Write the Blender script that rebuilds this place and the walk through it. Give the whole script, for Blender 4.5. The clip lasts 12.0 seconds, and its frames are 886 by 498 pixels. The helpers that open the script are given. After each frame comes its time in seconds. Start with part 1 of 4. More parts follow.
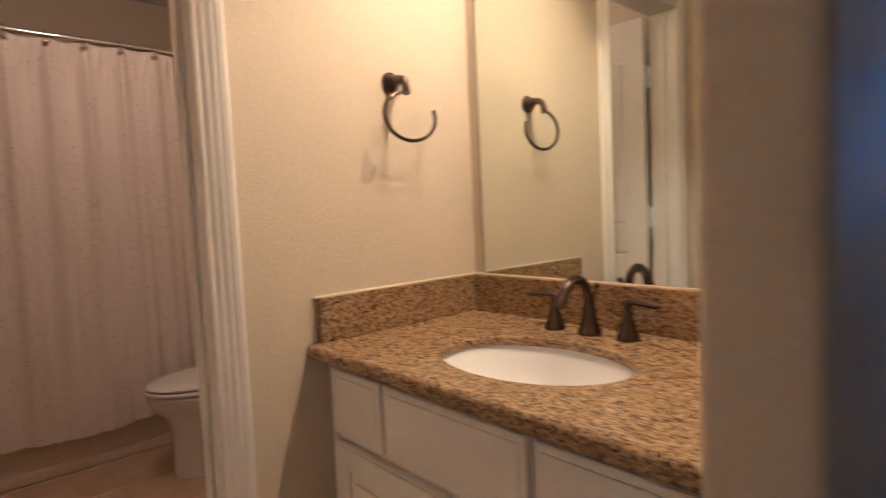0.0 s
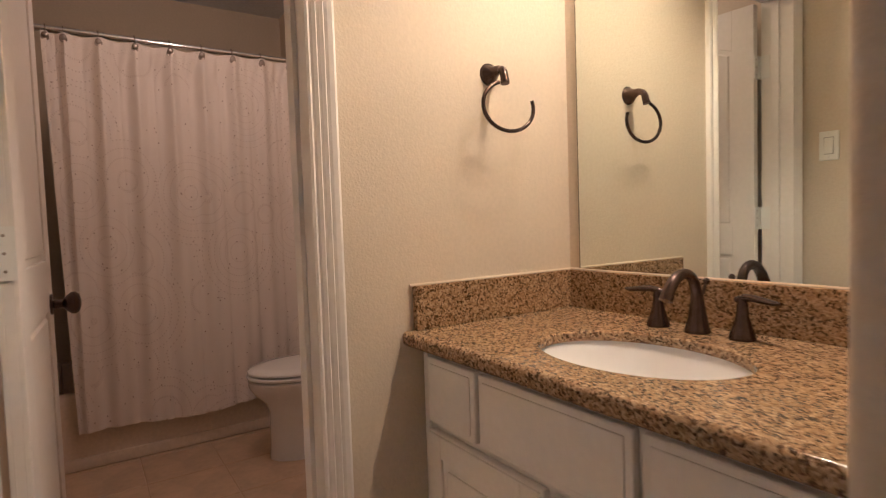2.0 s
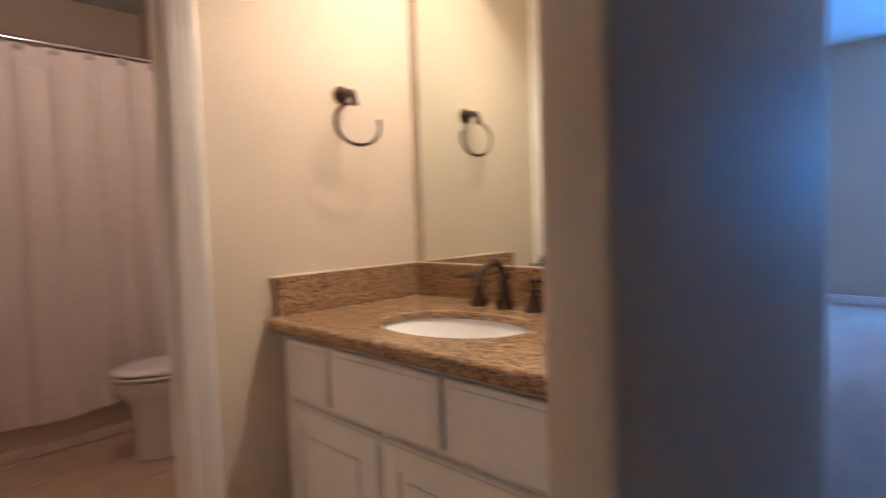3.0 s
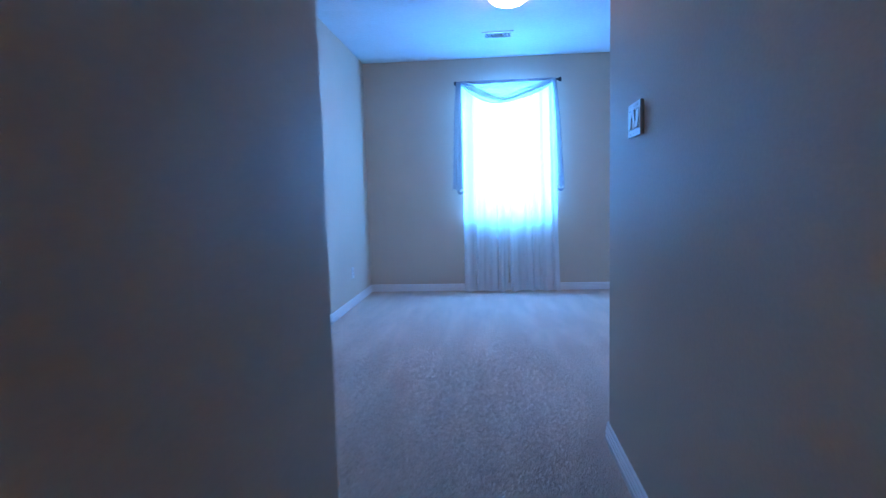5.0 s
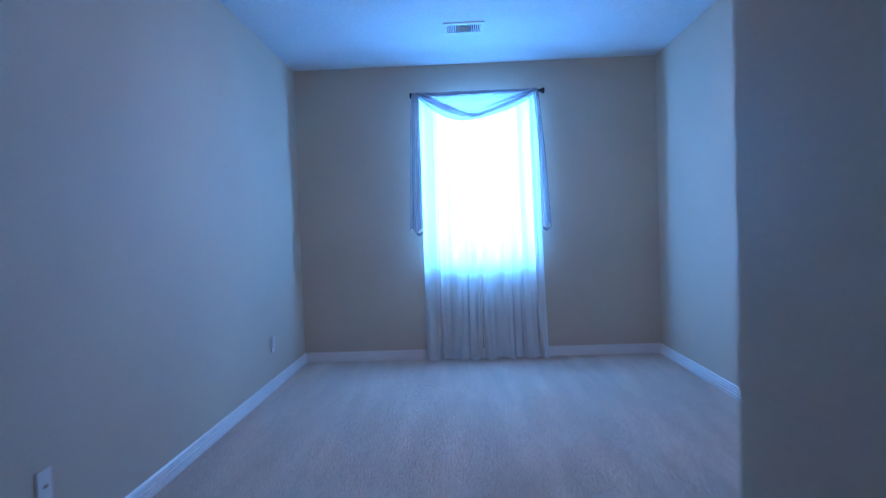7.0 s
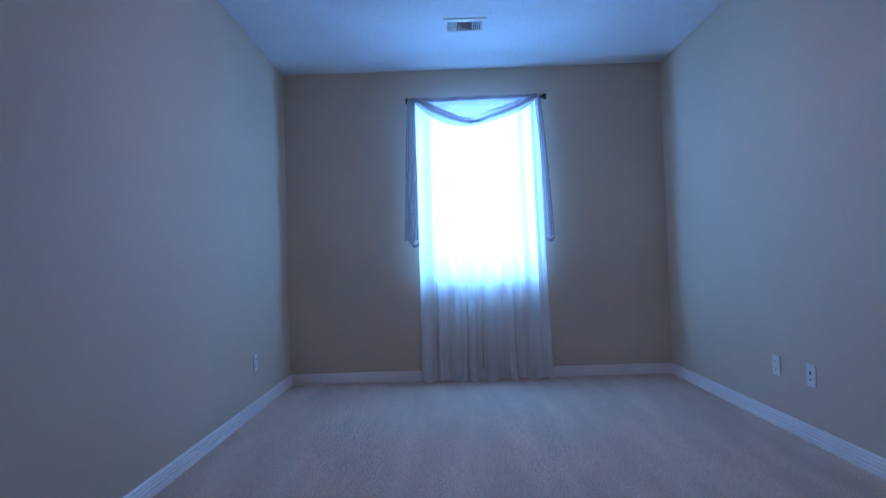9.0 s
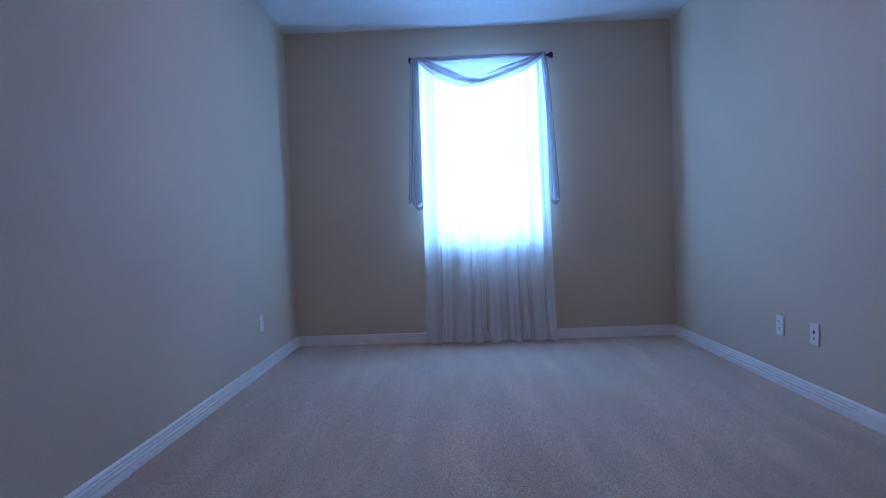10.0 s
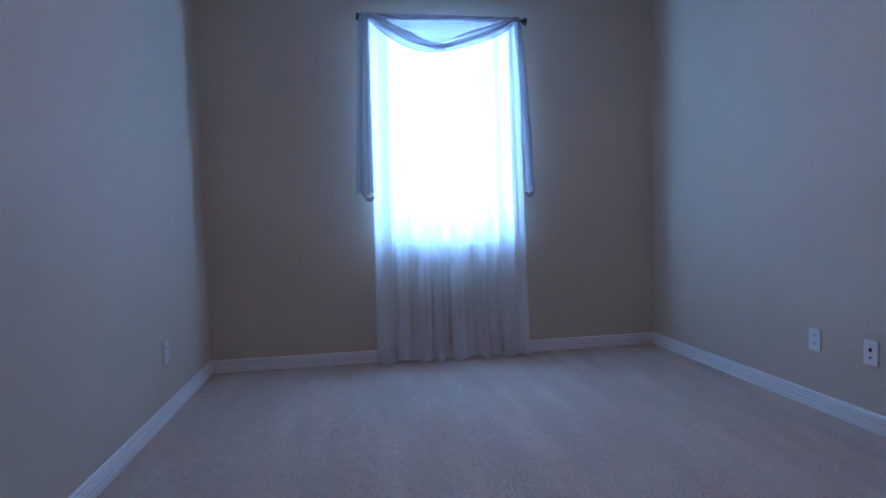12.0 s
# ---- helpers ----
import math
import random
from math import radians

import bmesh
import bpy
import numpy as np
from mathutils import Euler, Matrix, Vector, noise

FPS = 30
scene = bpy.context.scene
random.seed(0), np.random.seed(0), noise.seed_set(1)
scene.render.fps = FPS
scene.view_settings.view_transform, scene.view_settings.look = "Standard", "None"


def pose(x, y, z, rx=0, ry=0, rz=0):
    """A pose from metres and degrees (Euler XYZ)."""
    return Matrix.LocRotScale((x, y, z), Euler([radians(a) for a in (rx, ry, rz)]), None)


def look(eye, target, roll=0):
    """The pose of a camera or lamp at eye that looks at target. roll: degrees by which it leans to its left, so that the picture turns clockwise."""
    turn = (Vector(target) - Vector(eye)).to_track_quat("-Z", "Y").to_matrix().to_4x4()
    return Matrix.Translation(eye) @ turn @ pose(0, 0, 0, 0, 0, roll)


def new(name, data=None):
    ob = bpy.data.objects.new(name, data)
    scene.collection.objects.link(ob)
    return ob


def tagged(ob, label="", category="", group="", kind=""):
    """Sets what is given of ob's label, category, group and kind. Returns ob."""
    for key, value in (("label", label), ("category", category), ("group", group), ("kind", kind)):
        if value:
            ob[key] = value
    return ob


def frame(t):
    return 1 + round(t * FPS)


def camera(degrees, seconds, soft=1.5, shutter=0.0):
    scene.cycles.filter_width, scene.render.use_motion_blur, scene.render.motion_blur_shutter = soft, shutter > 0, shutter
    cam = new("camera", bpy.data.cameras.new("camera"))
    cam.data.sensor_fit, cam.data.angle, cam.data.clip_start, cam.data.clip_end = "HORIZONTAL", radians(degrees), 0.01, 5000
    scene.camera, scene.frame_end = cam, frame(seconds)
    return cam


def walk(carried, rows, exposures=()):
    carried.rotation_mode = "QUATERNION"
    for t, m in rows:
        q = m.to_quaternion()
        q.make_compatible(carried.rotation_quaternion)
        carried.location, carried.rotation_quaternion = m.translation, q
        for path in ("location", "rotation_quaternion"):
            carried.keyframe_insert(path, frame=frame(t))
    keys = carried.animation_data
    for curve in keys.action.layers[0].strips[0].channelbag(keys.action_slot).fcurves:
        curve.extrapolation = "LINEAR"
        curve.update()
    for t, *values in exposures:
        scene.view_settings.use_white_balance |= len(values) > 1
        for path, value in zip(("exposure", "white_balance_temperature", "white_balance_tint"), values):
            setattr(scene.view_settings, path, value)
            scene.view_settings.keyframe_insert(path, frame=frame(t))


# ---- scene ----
cam = camera(78.0, 12.0, 1.15, 0.7)
PATH = [
    (0, (1.178, 0.954, 1.09), (-0.31, 2.283, 0.952), -2.6),
    (0.5, (1.084, 0.958, 1.066), (-0.524, 2.143, 0.958), -2.3),
    (1, (1.076, 0.957, 1.031), (-0.58, 2.073, 0.924), -2.0),
    (1.5, (1.09, 0.956, 1.044), (-0.574, 2.061, 0.938), -2.0),
    (2, (1.152, 0.93, 1.052), (-0.518, 2.025, 0.95), -1.9),
    (2.5, (1.298, 0.889, 1.044), (-0.348, 2.02, 0.94), -2.0),
    (3, (1.396, 0.842, 1.047), (-0.002, 2.268, 0.936), -1.9),
    (3.5, (1.451, 0.74, 1.06), (0.63, 2.557, 0.908), -1.2),
    (3.7, (1.47, 0.753, 1.062), (0.813, 2.636, 0.906), -1.2),
    (5.3, (1.498, 1.645, 1.142), (1.410, 3.634, 0.953), -1.6),
    (5.5, (1.509, 1.79, 1.146), (1.473, 3.781, 0.956), -1.7),
    (6, (1.557, 2.151, 1.178), (1.519, 4.142, 0.995), -2.0),
    (6.5, (1.53, 2.535, 1.213), (1.466, 4.528, 1.064), -2.0),
    (7, (1.507, 2.88, 1.209), (1.442, 4.878, 1.14), -2.0),
    (7.2, (1.490, 3.010, 1.204), (1.428, 5.009, 1.178), -2.0),
    (8.8, (1.396, 3.187, 1.052), (1.390, 5.186, 1.126), -2.0),
    (9, (1.405, 3.178, 1.042), (1.391, 5.177, 1.086), -1.9),
    (9.5, (1.389, 3.159, 0.996), (1.362, 5.159, 0.98), -2.0),
    (10, (1.419, 3.191, 0.995), (1.379, 5.189, 0.923), -2.0),
    (10.5, (1.402, 3.268, 1.023), (1.36, 5.265, 0.932), -2.1),
    (11, (1.31, 3.472, 1.043), (1.227, 5.468, 0.944), -1.9),
    (11.5, (1.172, 3.723, 1.031), (1.238, 5.72, 0.932), -1.7),
    (12, (1.026, 4.013, 1.023), (1.342, 5.985, 0.917), -1.6),
]
LOOK = [(0.0, 0.3, 4850, 10), (0.7, 0.3, 4850, 10), (2.0, 0.3, 4650, 10), (3.0, 0.40, 4550, 11), (3.5, 0.20, 4550, 10), (3.7, 0.05, 4550, 10), (5.5, 0.47, 4500, 8), (6.0, 0.40, 4550, 8), (6.5, 0.16, 4650, 9), (7.0, -0.12, 4800, 11),
        (9.0, -0.58, 5500, 18), (10.5, -0.47, 5960, 21), (12.0, -0.8, 6140, 23)]
walk(cam, [(t, look(eye, target, roll)) for t, eye, target, roll in PATH], LOOK)

# ---------------------------------------------------------------- light
world = bpy.data.worlds.new("sky")
scene.world = world
world.use_nodes = True
wn = world.node_tree
sky = wn.nodes.new("ShaderNodeTexSky")
sky.sky_type, sky.sun_disc = "NISHITA", False
sky.sun_elevation, sky.sun_rotation = radians(40), radians(150)
wn.nodes["Background"].inputs["Strength"].default_value = 0.1
wn.links.new(sky.outputs["Color"], wn.nodes["Background"].inputs["Color"])

sun = new("sun", bpy.data.lights.new("sun", "SUN"))
sun.data.energy, sun.data.angle, sun.data.color = 2.0, radians(0.5), (1.0, 0.95, 0.88)
sun.matrix_world = look((4, -20, 18), (0, 0, 0))

WINDOW = (1.22, 2.20, 0.875, 2.40)          # x0, x1, z0, z1 of the bedroom window
day = new("window_daylight", bpy.data.lights.new("window_daylight", "AREA"))
day.data.shape, day.data.size, day.data.size_y = "RECTANGLE", 0.87, 1.40
day.data.energy, day.data.color = 114, (0.205, 0.505, 1.0)
day.matrix_world = look(((WINDOW[0] + WINDOW[1]) / 2, 8.132, (WINDOW[2] + WINDOW[3]) / 2 + 0.02), (1.705, 5.0, 1.65))

BULBS = ((0.39, 1.95, 2.20), (0.585, 1.95, 2.20), (0.78, 1.95, 2.20))
for p in BULBS:
    b = new("vanity_bulb_light", bpy.data.lights.new("vanity_bulb_light", "POINT"))
    b.data.energy, b.data.color, b.data.shadow_soft_size = 18.8, (1.0, 0.665, 0.365), 0.008
    b.location = p

can = new("toilet_room_light", bpy.data.lights.new("toilet_room_light", "POINT"))
can.data.energy, can.data.color, can.data.shadow_soft_size = 9.4, (1.0, 0.60, 0.34), 0.09
can.location = (-0.78, 1.42, 2.24)


# ---------------------------------------------------------------- materials
def nodes_of(name):
    m = bpy.data.materials.new(name)
    m.use_nodes = True
    return m, m.node_tree.nodes, m.node_tree.links, m.node_tree.nodes["Principled BSDF"]


def surface(name, col, rough=0.6, metal=0.0, var=0.08, vscale=2.5, grain=0.05, gscale=60.0, bump=0.0, bscale=120.0,
            spread=0.0, spec=0.5, detail=2.0):
    """A plain material with broad stains, fine grain, relief, and a little variation from object to object."""
    m, n, l, p = nodes_of(name)
    tc = n.new("ShaderNodeTexCoord")
    a, b = n.new("ShaderNodeTexNoise"), n.new("ShaderNodeTexNoise")
    a.inputs["Scale"].default_value, a.inputs["Detail"].default_value = vscale, 4
    b.inputs["Scale"].default_value, b.inputs["Detail"].default_value = gscale, 2
    l.new(tc.outputs["Object"], a.inputs["Vector"]), l.new(tc.outputs["Object"], b.inputs["Vector"])
    ma, mb = n.new("ShaderNodeMapRange"), n.new("ShaderNodeMapRange")
    for node, tex, amount in ((ma, a, var), (mb, b, grain)):
        node.inputs["From Min"].default_value, node.inputs["From Max"].default_value = 0.3, 0.7
        node.inputs["To Min"].default_value, node.inputs["To Max"].default_value = 1 - amount, 1 + amount
        l.new(tex.outputs["Fac"], node.inputs["Value"])
    mul = n.new("ShaderNodeMath")
    mul.operation = "MULTIPLY"
    l.new(ma.outputs["Result"], mul.inputs[0]), l.new(mb.outputs["Result"], mul.inputs[1])
    last = mul
    if spread:
        info, ms, m2 = n.new("ShaderNodeObjectInfo"), n.new("ShaderNodeMapRange"), n.new("ShaderNodeMath")
        ms.inputs["To Min"].default_value, ms.inputs["To Max"].default_value = 1 - spread, 1 + spread
        m2.operation = "MULTIPLY"
        l.new(info.outputs["Random"], ms.inputs["Value"])
        l.new(mul.outputs[0], m2.inputs[0]), l.new(ms.outputs["Result"], m2.inputs[1])
        last = m2
    mix = n.new("ShaderNodeVectorMath")
    mix.operation = "SCALE"
    mix.inputs[0].default_value = col
    l.new(last.outputs[0], mix.inputs["Scale"])
    l.new(mix.outputs["Vector"], p.inputs["Base Color"])
    mr = n.new("ShaderNodeMapRange")
    mr.inputs["To Min"].default_value, mr.inputs["To Max"].default_value = max(rough - 0.08, 0.02), min(rough + 0.08, 1)
    l.new(a.outputs["Fac"], mr.inputs["Value"]), l.new(mr.outputs["Result"], p.inputs["Roughness"])
    p.inputs["Metallic"].default_value = metal
    p.inputs["Specular IOR Level"].default_value = spec
    if bump:
        c, bp = n.new("ShaderNodeTexNoise"), n.new("ShaderNodeBump")
        c.inputs["Scale"].default_value, c.inputs["Detail"].default_value = bscale, detail
        bp.inputs["Strength"].default_value, bp.inputs["Distance"].default_value = bump, 0.003
        l.new(tc.outputs["Object"], c.inputs["Vector"])
        l.new(c.outputs["Fac"], bp.inputs["Height"]), l.new(bp.outputs["Normal"], p.inputs["Normal"])
    return m


def granite():
    m, n, l, p = nodes_of("polished_granite")
    tc = n.new("ShaderNodeTexCoord")
    wob = n.new("ShaderNodeTexNoise")
    wob.inputs["Scale"].default_value, wob.inputs["Detail"].default_value = 60, 3
    add = n.new("ShaderNodeMixRGB")
    add.blend_type, add.inputs["Fac"].default_value = "ADD", 0.016
    l.new(tc.outputs["Object"], wob.inputs["Vector"])
    l.new(tc.outputs["Object"], add.inputs["Color1"]), l.new(wob.outputs["Color"], add.inputs["Color2"])
    v1, v2 = n.new("ShaderNodeTexVoronoi"), n.new("ShaderNodeTexVoronoi")
    v1.inputs["Scale"].default_value, v2.inputs["Scale"].default_value = 250, 480
    r1, r2 = n.new("ShaderNodeValToRGB"), n.new("ShaderNodeValToRGB")
    stops1 = ((0.0, (0.016, 0.007, 0.003)), (0.14, (0.070, 0.029, 0.012)), (0.26, (0.24, 0.14, 0.062)), (0.44, (0.37, 0.235, 0.112)),
              (0.70, (0.50, 0.345, 0.185)), (0.90, (0.33, 0.215, 0.115)))
    stops2 = ((0.0, (0.05, 0.022, 0.011)), (0.14, (0.26, 0.165, 0.085)), (0.55, (0.42, 0.295, 0.17)), (0.90, (0.17, 0.09, 0.045)))
    for v, r, stops in ((v1, r1, stops1), (v2, r2, stops2)):
        l.new(add.outputs["Color"], v.inputs["Vector"])
        sep = n.new("ShaderNodeSeparateColor")
        l.new(v.outputs["Color"], sep.inputs["Color"]), l.new(sep.outputs["Red"], r.inputs["Fac"])
        r.color_ramp.interpolation = "CONSTANT"
        e = r.color_ramp.elements
        e[0].position, e[0].color = stops[0][0], (*stops[0][1], 1)
        e[1].position, e[1].color = stops[1][0], (*stops[1][1], 1)
        for pos, c in stops[2:]:
            q = e.new(pos)
            q.color = (*c, 1)
    mix = n.new("ShaderNodeMixRGB")
    mix.inputs["Fac"].default_value = 0.24
    l.new(r1.outputs["Color"], mix.inputs["Color1"]), l.new(r2.outputs["Color"], mix.inputs["Color2"])
    l.new(mix.outputs["Color"], p.inputs["Base Color"])
    p.inputs["Roughness"].default_value, p.inputs["Specular IOR Level"].default_value = 0.11, 0.34
    return m


def carpet_pile():
    m, n, l, p = nodes_of("cut_pile_carpet")
    tc = n.new("ShaderNodeTexCoord")
    big, mid, fine = (n.new("ShaderNodeTexNoise") for _ in range(3))
    for node, s, d in ((big, 1.6, 4), (mid, 9, 5), (fine, 170, 2)):
        node.inputs["Scale"].default_value, node.inputs["Detail"].default_value = s, d
        l.new(tc.outputs["Object"], node.inputs["Vector"])
    s1, s2 = n.new("ShaderNodeMath"), n.new("ShaderNodeMath")
    s1.operation = s2.operation = "MULTIPLY_ADD"
    s1.inputs[1].default_value, s2.inputs[1].default_value = 0.20, 1.5
    half = n.new("ShaderNodeMath")
    half.operation, half.inputs[1].default_value = "MULTIPLY", 0.35
    l.new(big.outputs["Fac"], half.inputs[0])
    lie, track = n.new("ShaderNodeMapping"), n.new("ShaderNodeTexNoise")
    lie.inputs["Scale"].default_value, lie.inputs["Rotation"].default_value = (5.0, 0.8, 1.0), (0, 0, 0.12)
    track.inputs["Scale"].default_value, track.inputs["Detail"].default_value = 1.6, 3
    l.new(tc.outputs["Object"], lie.inputs["Vector"]), l.new(lie.outputs["Vector"], track.inputs["Vector"])
    lift = n.new("ShaderNodeMapRange")
    lift.inputs["From Min"].default_value, lift.inputs["From Max"].default_value = 0.52, 0.68
    lift.inputs["To Min"].default_value, lift.inputs["To Max"].default_value = 1.0, 1.14
    l.new(track.outputs["Fac"], lift.inputs["Value"])
    l.new(mid.outputs["Fac"], s1.inputs[0]), l.new(half.outputs[0], s1.inputs[2])
    l.new(fine.outputs["Fac"], s2.inputs[0]), l.new(s1.outputs[0], s2.inputs[2])
    r = n.new("ShaderNodeValToRGB")
    r.color_ramp.elements[0].position, r.color_ramp.elements[0].color = 0.62, (0.37, 0.29, 0.222, 1)
    r.color_ramp.elements[1].position, r.color_ramp.elements[1].color = 1.0, (0.76, 0.63, 0.515, 1)
    tone = n.new("ShaderNodeVectorMath")
    tone.operation = "SCALE"
    l.new(r.outputs["Color"], tone.inputs[0]), l.new(lift.outputs["Result"], tone.inputs["Scale"])
    l.new(s2.outputs[0], r.inputs["Fac"]), l.new(tone.outputs["Vector"], p.inputs["Base Color"])
    p.inputs["Roughness"].default_value = 1.0
    p.inputs["Specular IOR Level"].default_value = 0.1
    bp = n.new("ShaderNodeBump")
    bp.inputs["Strength"].default_value, bp.inputs["Distance"].default_value = 0.75, 0.014
    l.new(s2.outputs[0], bp.inputs["Height"]), l.new(bp.outputs["Normal"], p.inputs["Normal"])
    return m


def sheer(name, col, clear, glow=0.5):
    """Thin cloth: partly open weave, partly glowing through."""
    m, n, l, p = nodes_of(name)
    out = n["Material Output"]
    d, t, x = n.new("ShaderNodeBsdfDiffuse"), n.new("ShaderNodeBsdfTranslucent"), n.new("ShaderNodeBsdfTransparent")
    d.inputs["Color"].default_value = t.inputs["Color"].default_value = (*col, 1)
    m1, m2 = n.new("ShaderNodeMixShader"), n.new("ShaderNodeMixShader")
    m1.inputs["Fac"].default_value = glow
    tc, nz, mr = n.new("ShaderNodeTexCoord"), n.new("ShaderNodeTexNoise"), n.new("ShaderNodeMapRange")
    nz.inputs["Scale"].default_value = 220
    mr.inputs["To Min"].default_value, mr.inputs["To Max"].default_value = clear * 0.92, clear * 1.08
    l.new(tc.outputs["Object"], nz.inputs["Vector"]), l.new(nz.outputs["Fac"], mr.inputs["Value"])
    l.new(d.outputs[0], m1.inputs[1]), l.new(t.outputs[0], m1.inputs[2])
    l.new(mr.outputs["Result"], m2.inputs["Fac"])
    l.new(m1.outputs[0], m2.inputs[1]), l.new(x.outputs[0], m2.inputs[2])
    l.new(m2.outputs[0], out.inputs["Surface"])
    n.remove(p)
    return m


def dotted_cloth():
    """White polyester with small printed dots, some in rings, some scattered."""
    m, n, l, p = nodes_of("dotted_shower_cloth")
    tc = n.new("ShaderNodeTexCoord")
    v = n.new("ShaderNodeTexVoronoi")
    v.inputs["Scale"].default_value = 27
    rings = n.new("ShaderNodeTexVoronoi")
    rings.inputs["Scale"].default_value = 3.4
    l.new(tc.outputs["UV"], v.inputs["Vector"]), l.new(tc.outputs["UV"], rings.inputs["Vector"])
    away, split, turn = n.new("ShaderNodeVectorMath"), n.new("ShaderNodeSeparateXYZ"), n.new("ShaderNodeMath")
    far = n.new("ShaderNodeVectorMath")
    away.operation, far.operation, turn.operation = "SUBTRACT", "LENGTH", "ARCTAN2"
    l.new(tc.outputs["UV"], away.inputs[0]), l.new(rings.outputs["Position"], away.inputs[1])
    l.new(away.outputs["Vector"], split.inputs[0]), l.new(away.outputs["Vector"], far.inputs[0])
    l.new(split.outputs["Y"], turn.inputs[0]), l.new(split.outputs["X"], turn.inputs[1])

    def spots(socket, times, least):
        mul, frac = n.new("ShaderNodeMath"), n.new("ShaderNodeMath")
        mul.operation, frac.operation = "MULTIPLY", "PINGPONG"
        mul.inputs[1].default_value, frac.inputs[1].default_value = times, 0.5
        test = n.new("ShaderNodeMath")
        test.operation, test.inputs[1].default_value = "LESS_THAN", least
        l.new(socket, mul.inputs[0]), l.new(mul.outputs[0], frac.inputs[0]), l.new(frac.outputs[0], test.inputs[0])
        return test
    c2, band = spots(turn.outputs[0], 60 / (2 * math.pi), 0.19), spots(far.outputs["Value"], 1 / 0.031, 0.075)
    c1 = n.new("ShaderNodeMath")
    c1.operation, c1.inputs[1].default_value = "LESS_THAN", 0.10
    l.new(v.outputs["Distance"], c1.inputs[0])
    both, soft = n.new("ShaderNodeMath"), n.new("ShaderNodeMath")
    both.operation = "MULTIPLY"
    some, tint = n.new("ShaderNodeMath"), n.new("ShaderNodeSeparateColor")
    some.operation, some.inputs[1].default_value = "LESS_THAN", 0.75
    pick = n.new("ShaderNodeMath")
    pick.operation = "MULTIPLY"
    l.new(rings.outputs["Color"], tint.inputs["Color"]), l.new(tint.outputs["Red"], some.inputs[0])
    l.new(band.outputs[0], pick.inputs[0]), l.new(some.outputs[0], pick.inputs[1])
    l.new(c2.outputs[0], both.inputs[0]), l.new(pick.outputs[0], both.inputs[1])
    soft.operation, soft.inputs[1].default_value = "MULTIPLY", 0.42
    l.new(both.outputs[0], soft.inputs[0])
    mx = n.new("ShaderNodeMath")
    mx.operation = "MAXIMUM"
    l.new(c1.outputs[0], mx.inputs[0]), l.new(soft.outputs[0], mx.inputs[1])
    mix = n.new("ShaderNodeMixRGB")
    mix.inputs["Color1"].default_value, mix.inputs["Color2"].default_value = (0.80, 0.72, 0.665, 1), (0.42, 0.32, 0.28, 1)
    l.new(mx.outputs[0], mix.inputs["Fac"]), l.new(mix.outputs["Color"], p.inputs["Base Color"])
    p.inputs["Roughness"].default_value = 0.6
    nz, bp = n.new("ShaderNodeTexNoise"), n.new("ShaderNodeBump")
    nz.inputs["Scale"].default_value = 45
    bp.inputs["Strength"].default_value, bp.inputs["Distance"].default_value = 0.12, 0.004
    l.new(tc.outputs["Object"], nz.inputs["Vector"])
    l.new(nz.outputs["Fac"], bp.inputs["Height"]), l.new(bp.outputs["Normal"], p.inputs["Normal"])
    return m


def emitting(name, col, strength):
    m, n, l, p = nodes_of(name)
    p.inputs["Base Color"].default_value = (0.8, 0.8, 0.78, 1)
    p.inputs["Emission Color"].default_value, p.inputs["Emission Strength"].default_value = (*col, 1), strength
    return m


def clear_glass():
    m, n, l, p = nodes_of("window_glass")
    p.inputs["Transmission Weight"].default_value, p.inputs["Roughness"].default_value = 1.0, 0.0
    p.inputs["IOR"].default_value = 1.45
    return m


WALL = surface("tan_wall_paint", (0.63, 0.540, 0.420), 0.62, var=0.04, vscale=1.3, grain=0.03, gscale=90, bump=0.35, bscale=170)
WALL.node_tree.nodes["Principled BSDF"].inputs["Specular IOR Level"].default_value = 0.22
CEIL = surface("white_ceiling_paint", (0.74, 0.76, 0.775), 0.85, var=0.03, bump=0.5, bscale=90)
TRIM = surface("white_semigloss_trim", (0.79, 0.745, 0.70), 0.34, var=0.03, grain=0.02, bump=0.03, bscale=60)
BASEPAINT = surface("white_baseboard_paint", (0.85, 0.83, 0.81), 0.34, var=0.03, grain=0.02, bump=0.03, bscale=60)
CABINET = surface("painted_cabinet_wood", (0.84, 0.79, 0.725), 0.38, var=0.03, grain=0.02, bump=0.04, bscale=50)
CARPET = carpet_pile()
TILE = surface("beige_ceramic_tile", (0.55, 0.395, 0.265), 0.30, var=0.16, vscale=7, grain=0.06, gscale=40, spread=0.05, bump=0.04, bscale=20)
GROUT = surface("sanded_grout", (0.52, 0.38, 0.265), 0.9, var=0.1, bump=0.3, bscale=300)
GRANITE = granite()
BRONZE = surface("oil_rubbed_bronze", (0.085, 0.055, 0.044), 0.24, metal=0.75, var=0.25, vscale=30, grain=0.1, gscale=200)
CHROME = surface("polished_chrome", (0.72, 0.71, 0.70), 0.10, metal=1.0, var=0.04)
NICKEL = surface("dull_nickel", (0.34, 0.29, 0.26), 0.30, metal=1.0, var=0.1, vscale=40)
CERAMIC = surface("glazed_white_china", (0.80, 0.78, 0.77), 0.10, var=0.02, grain=0.01)
TUBWHITE = surface("enamelled_tub", (0.79, 0.67, 0.55), 0.18, var=0.03)
MIRROR = surface("silvered_mirror", (0.80, 0.845, 0.79), 0.0, metal=1.0, var=0.01, grain=0.0)
MIRROR.node_tree.nodes["Principled BSDF"].inputs["Roughness"].default_value = 0.0
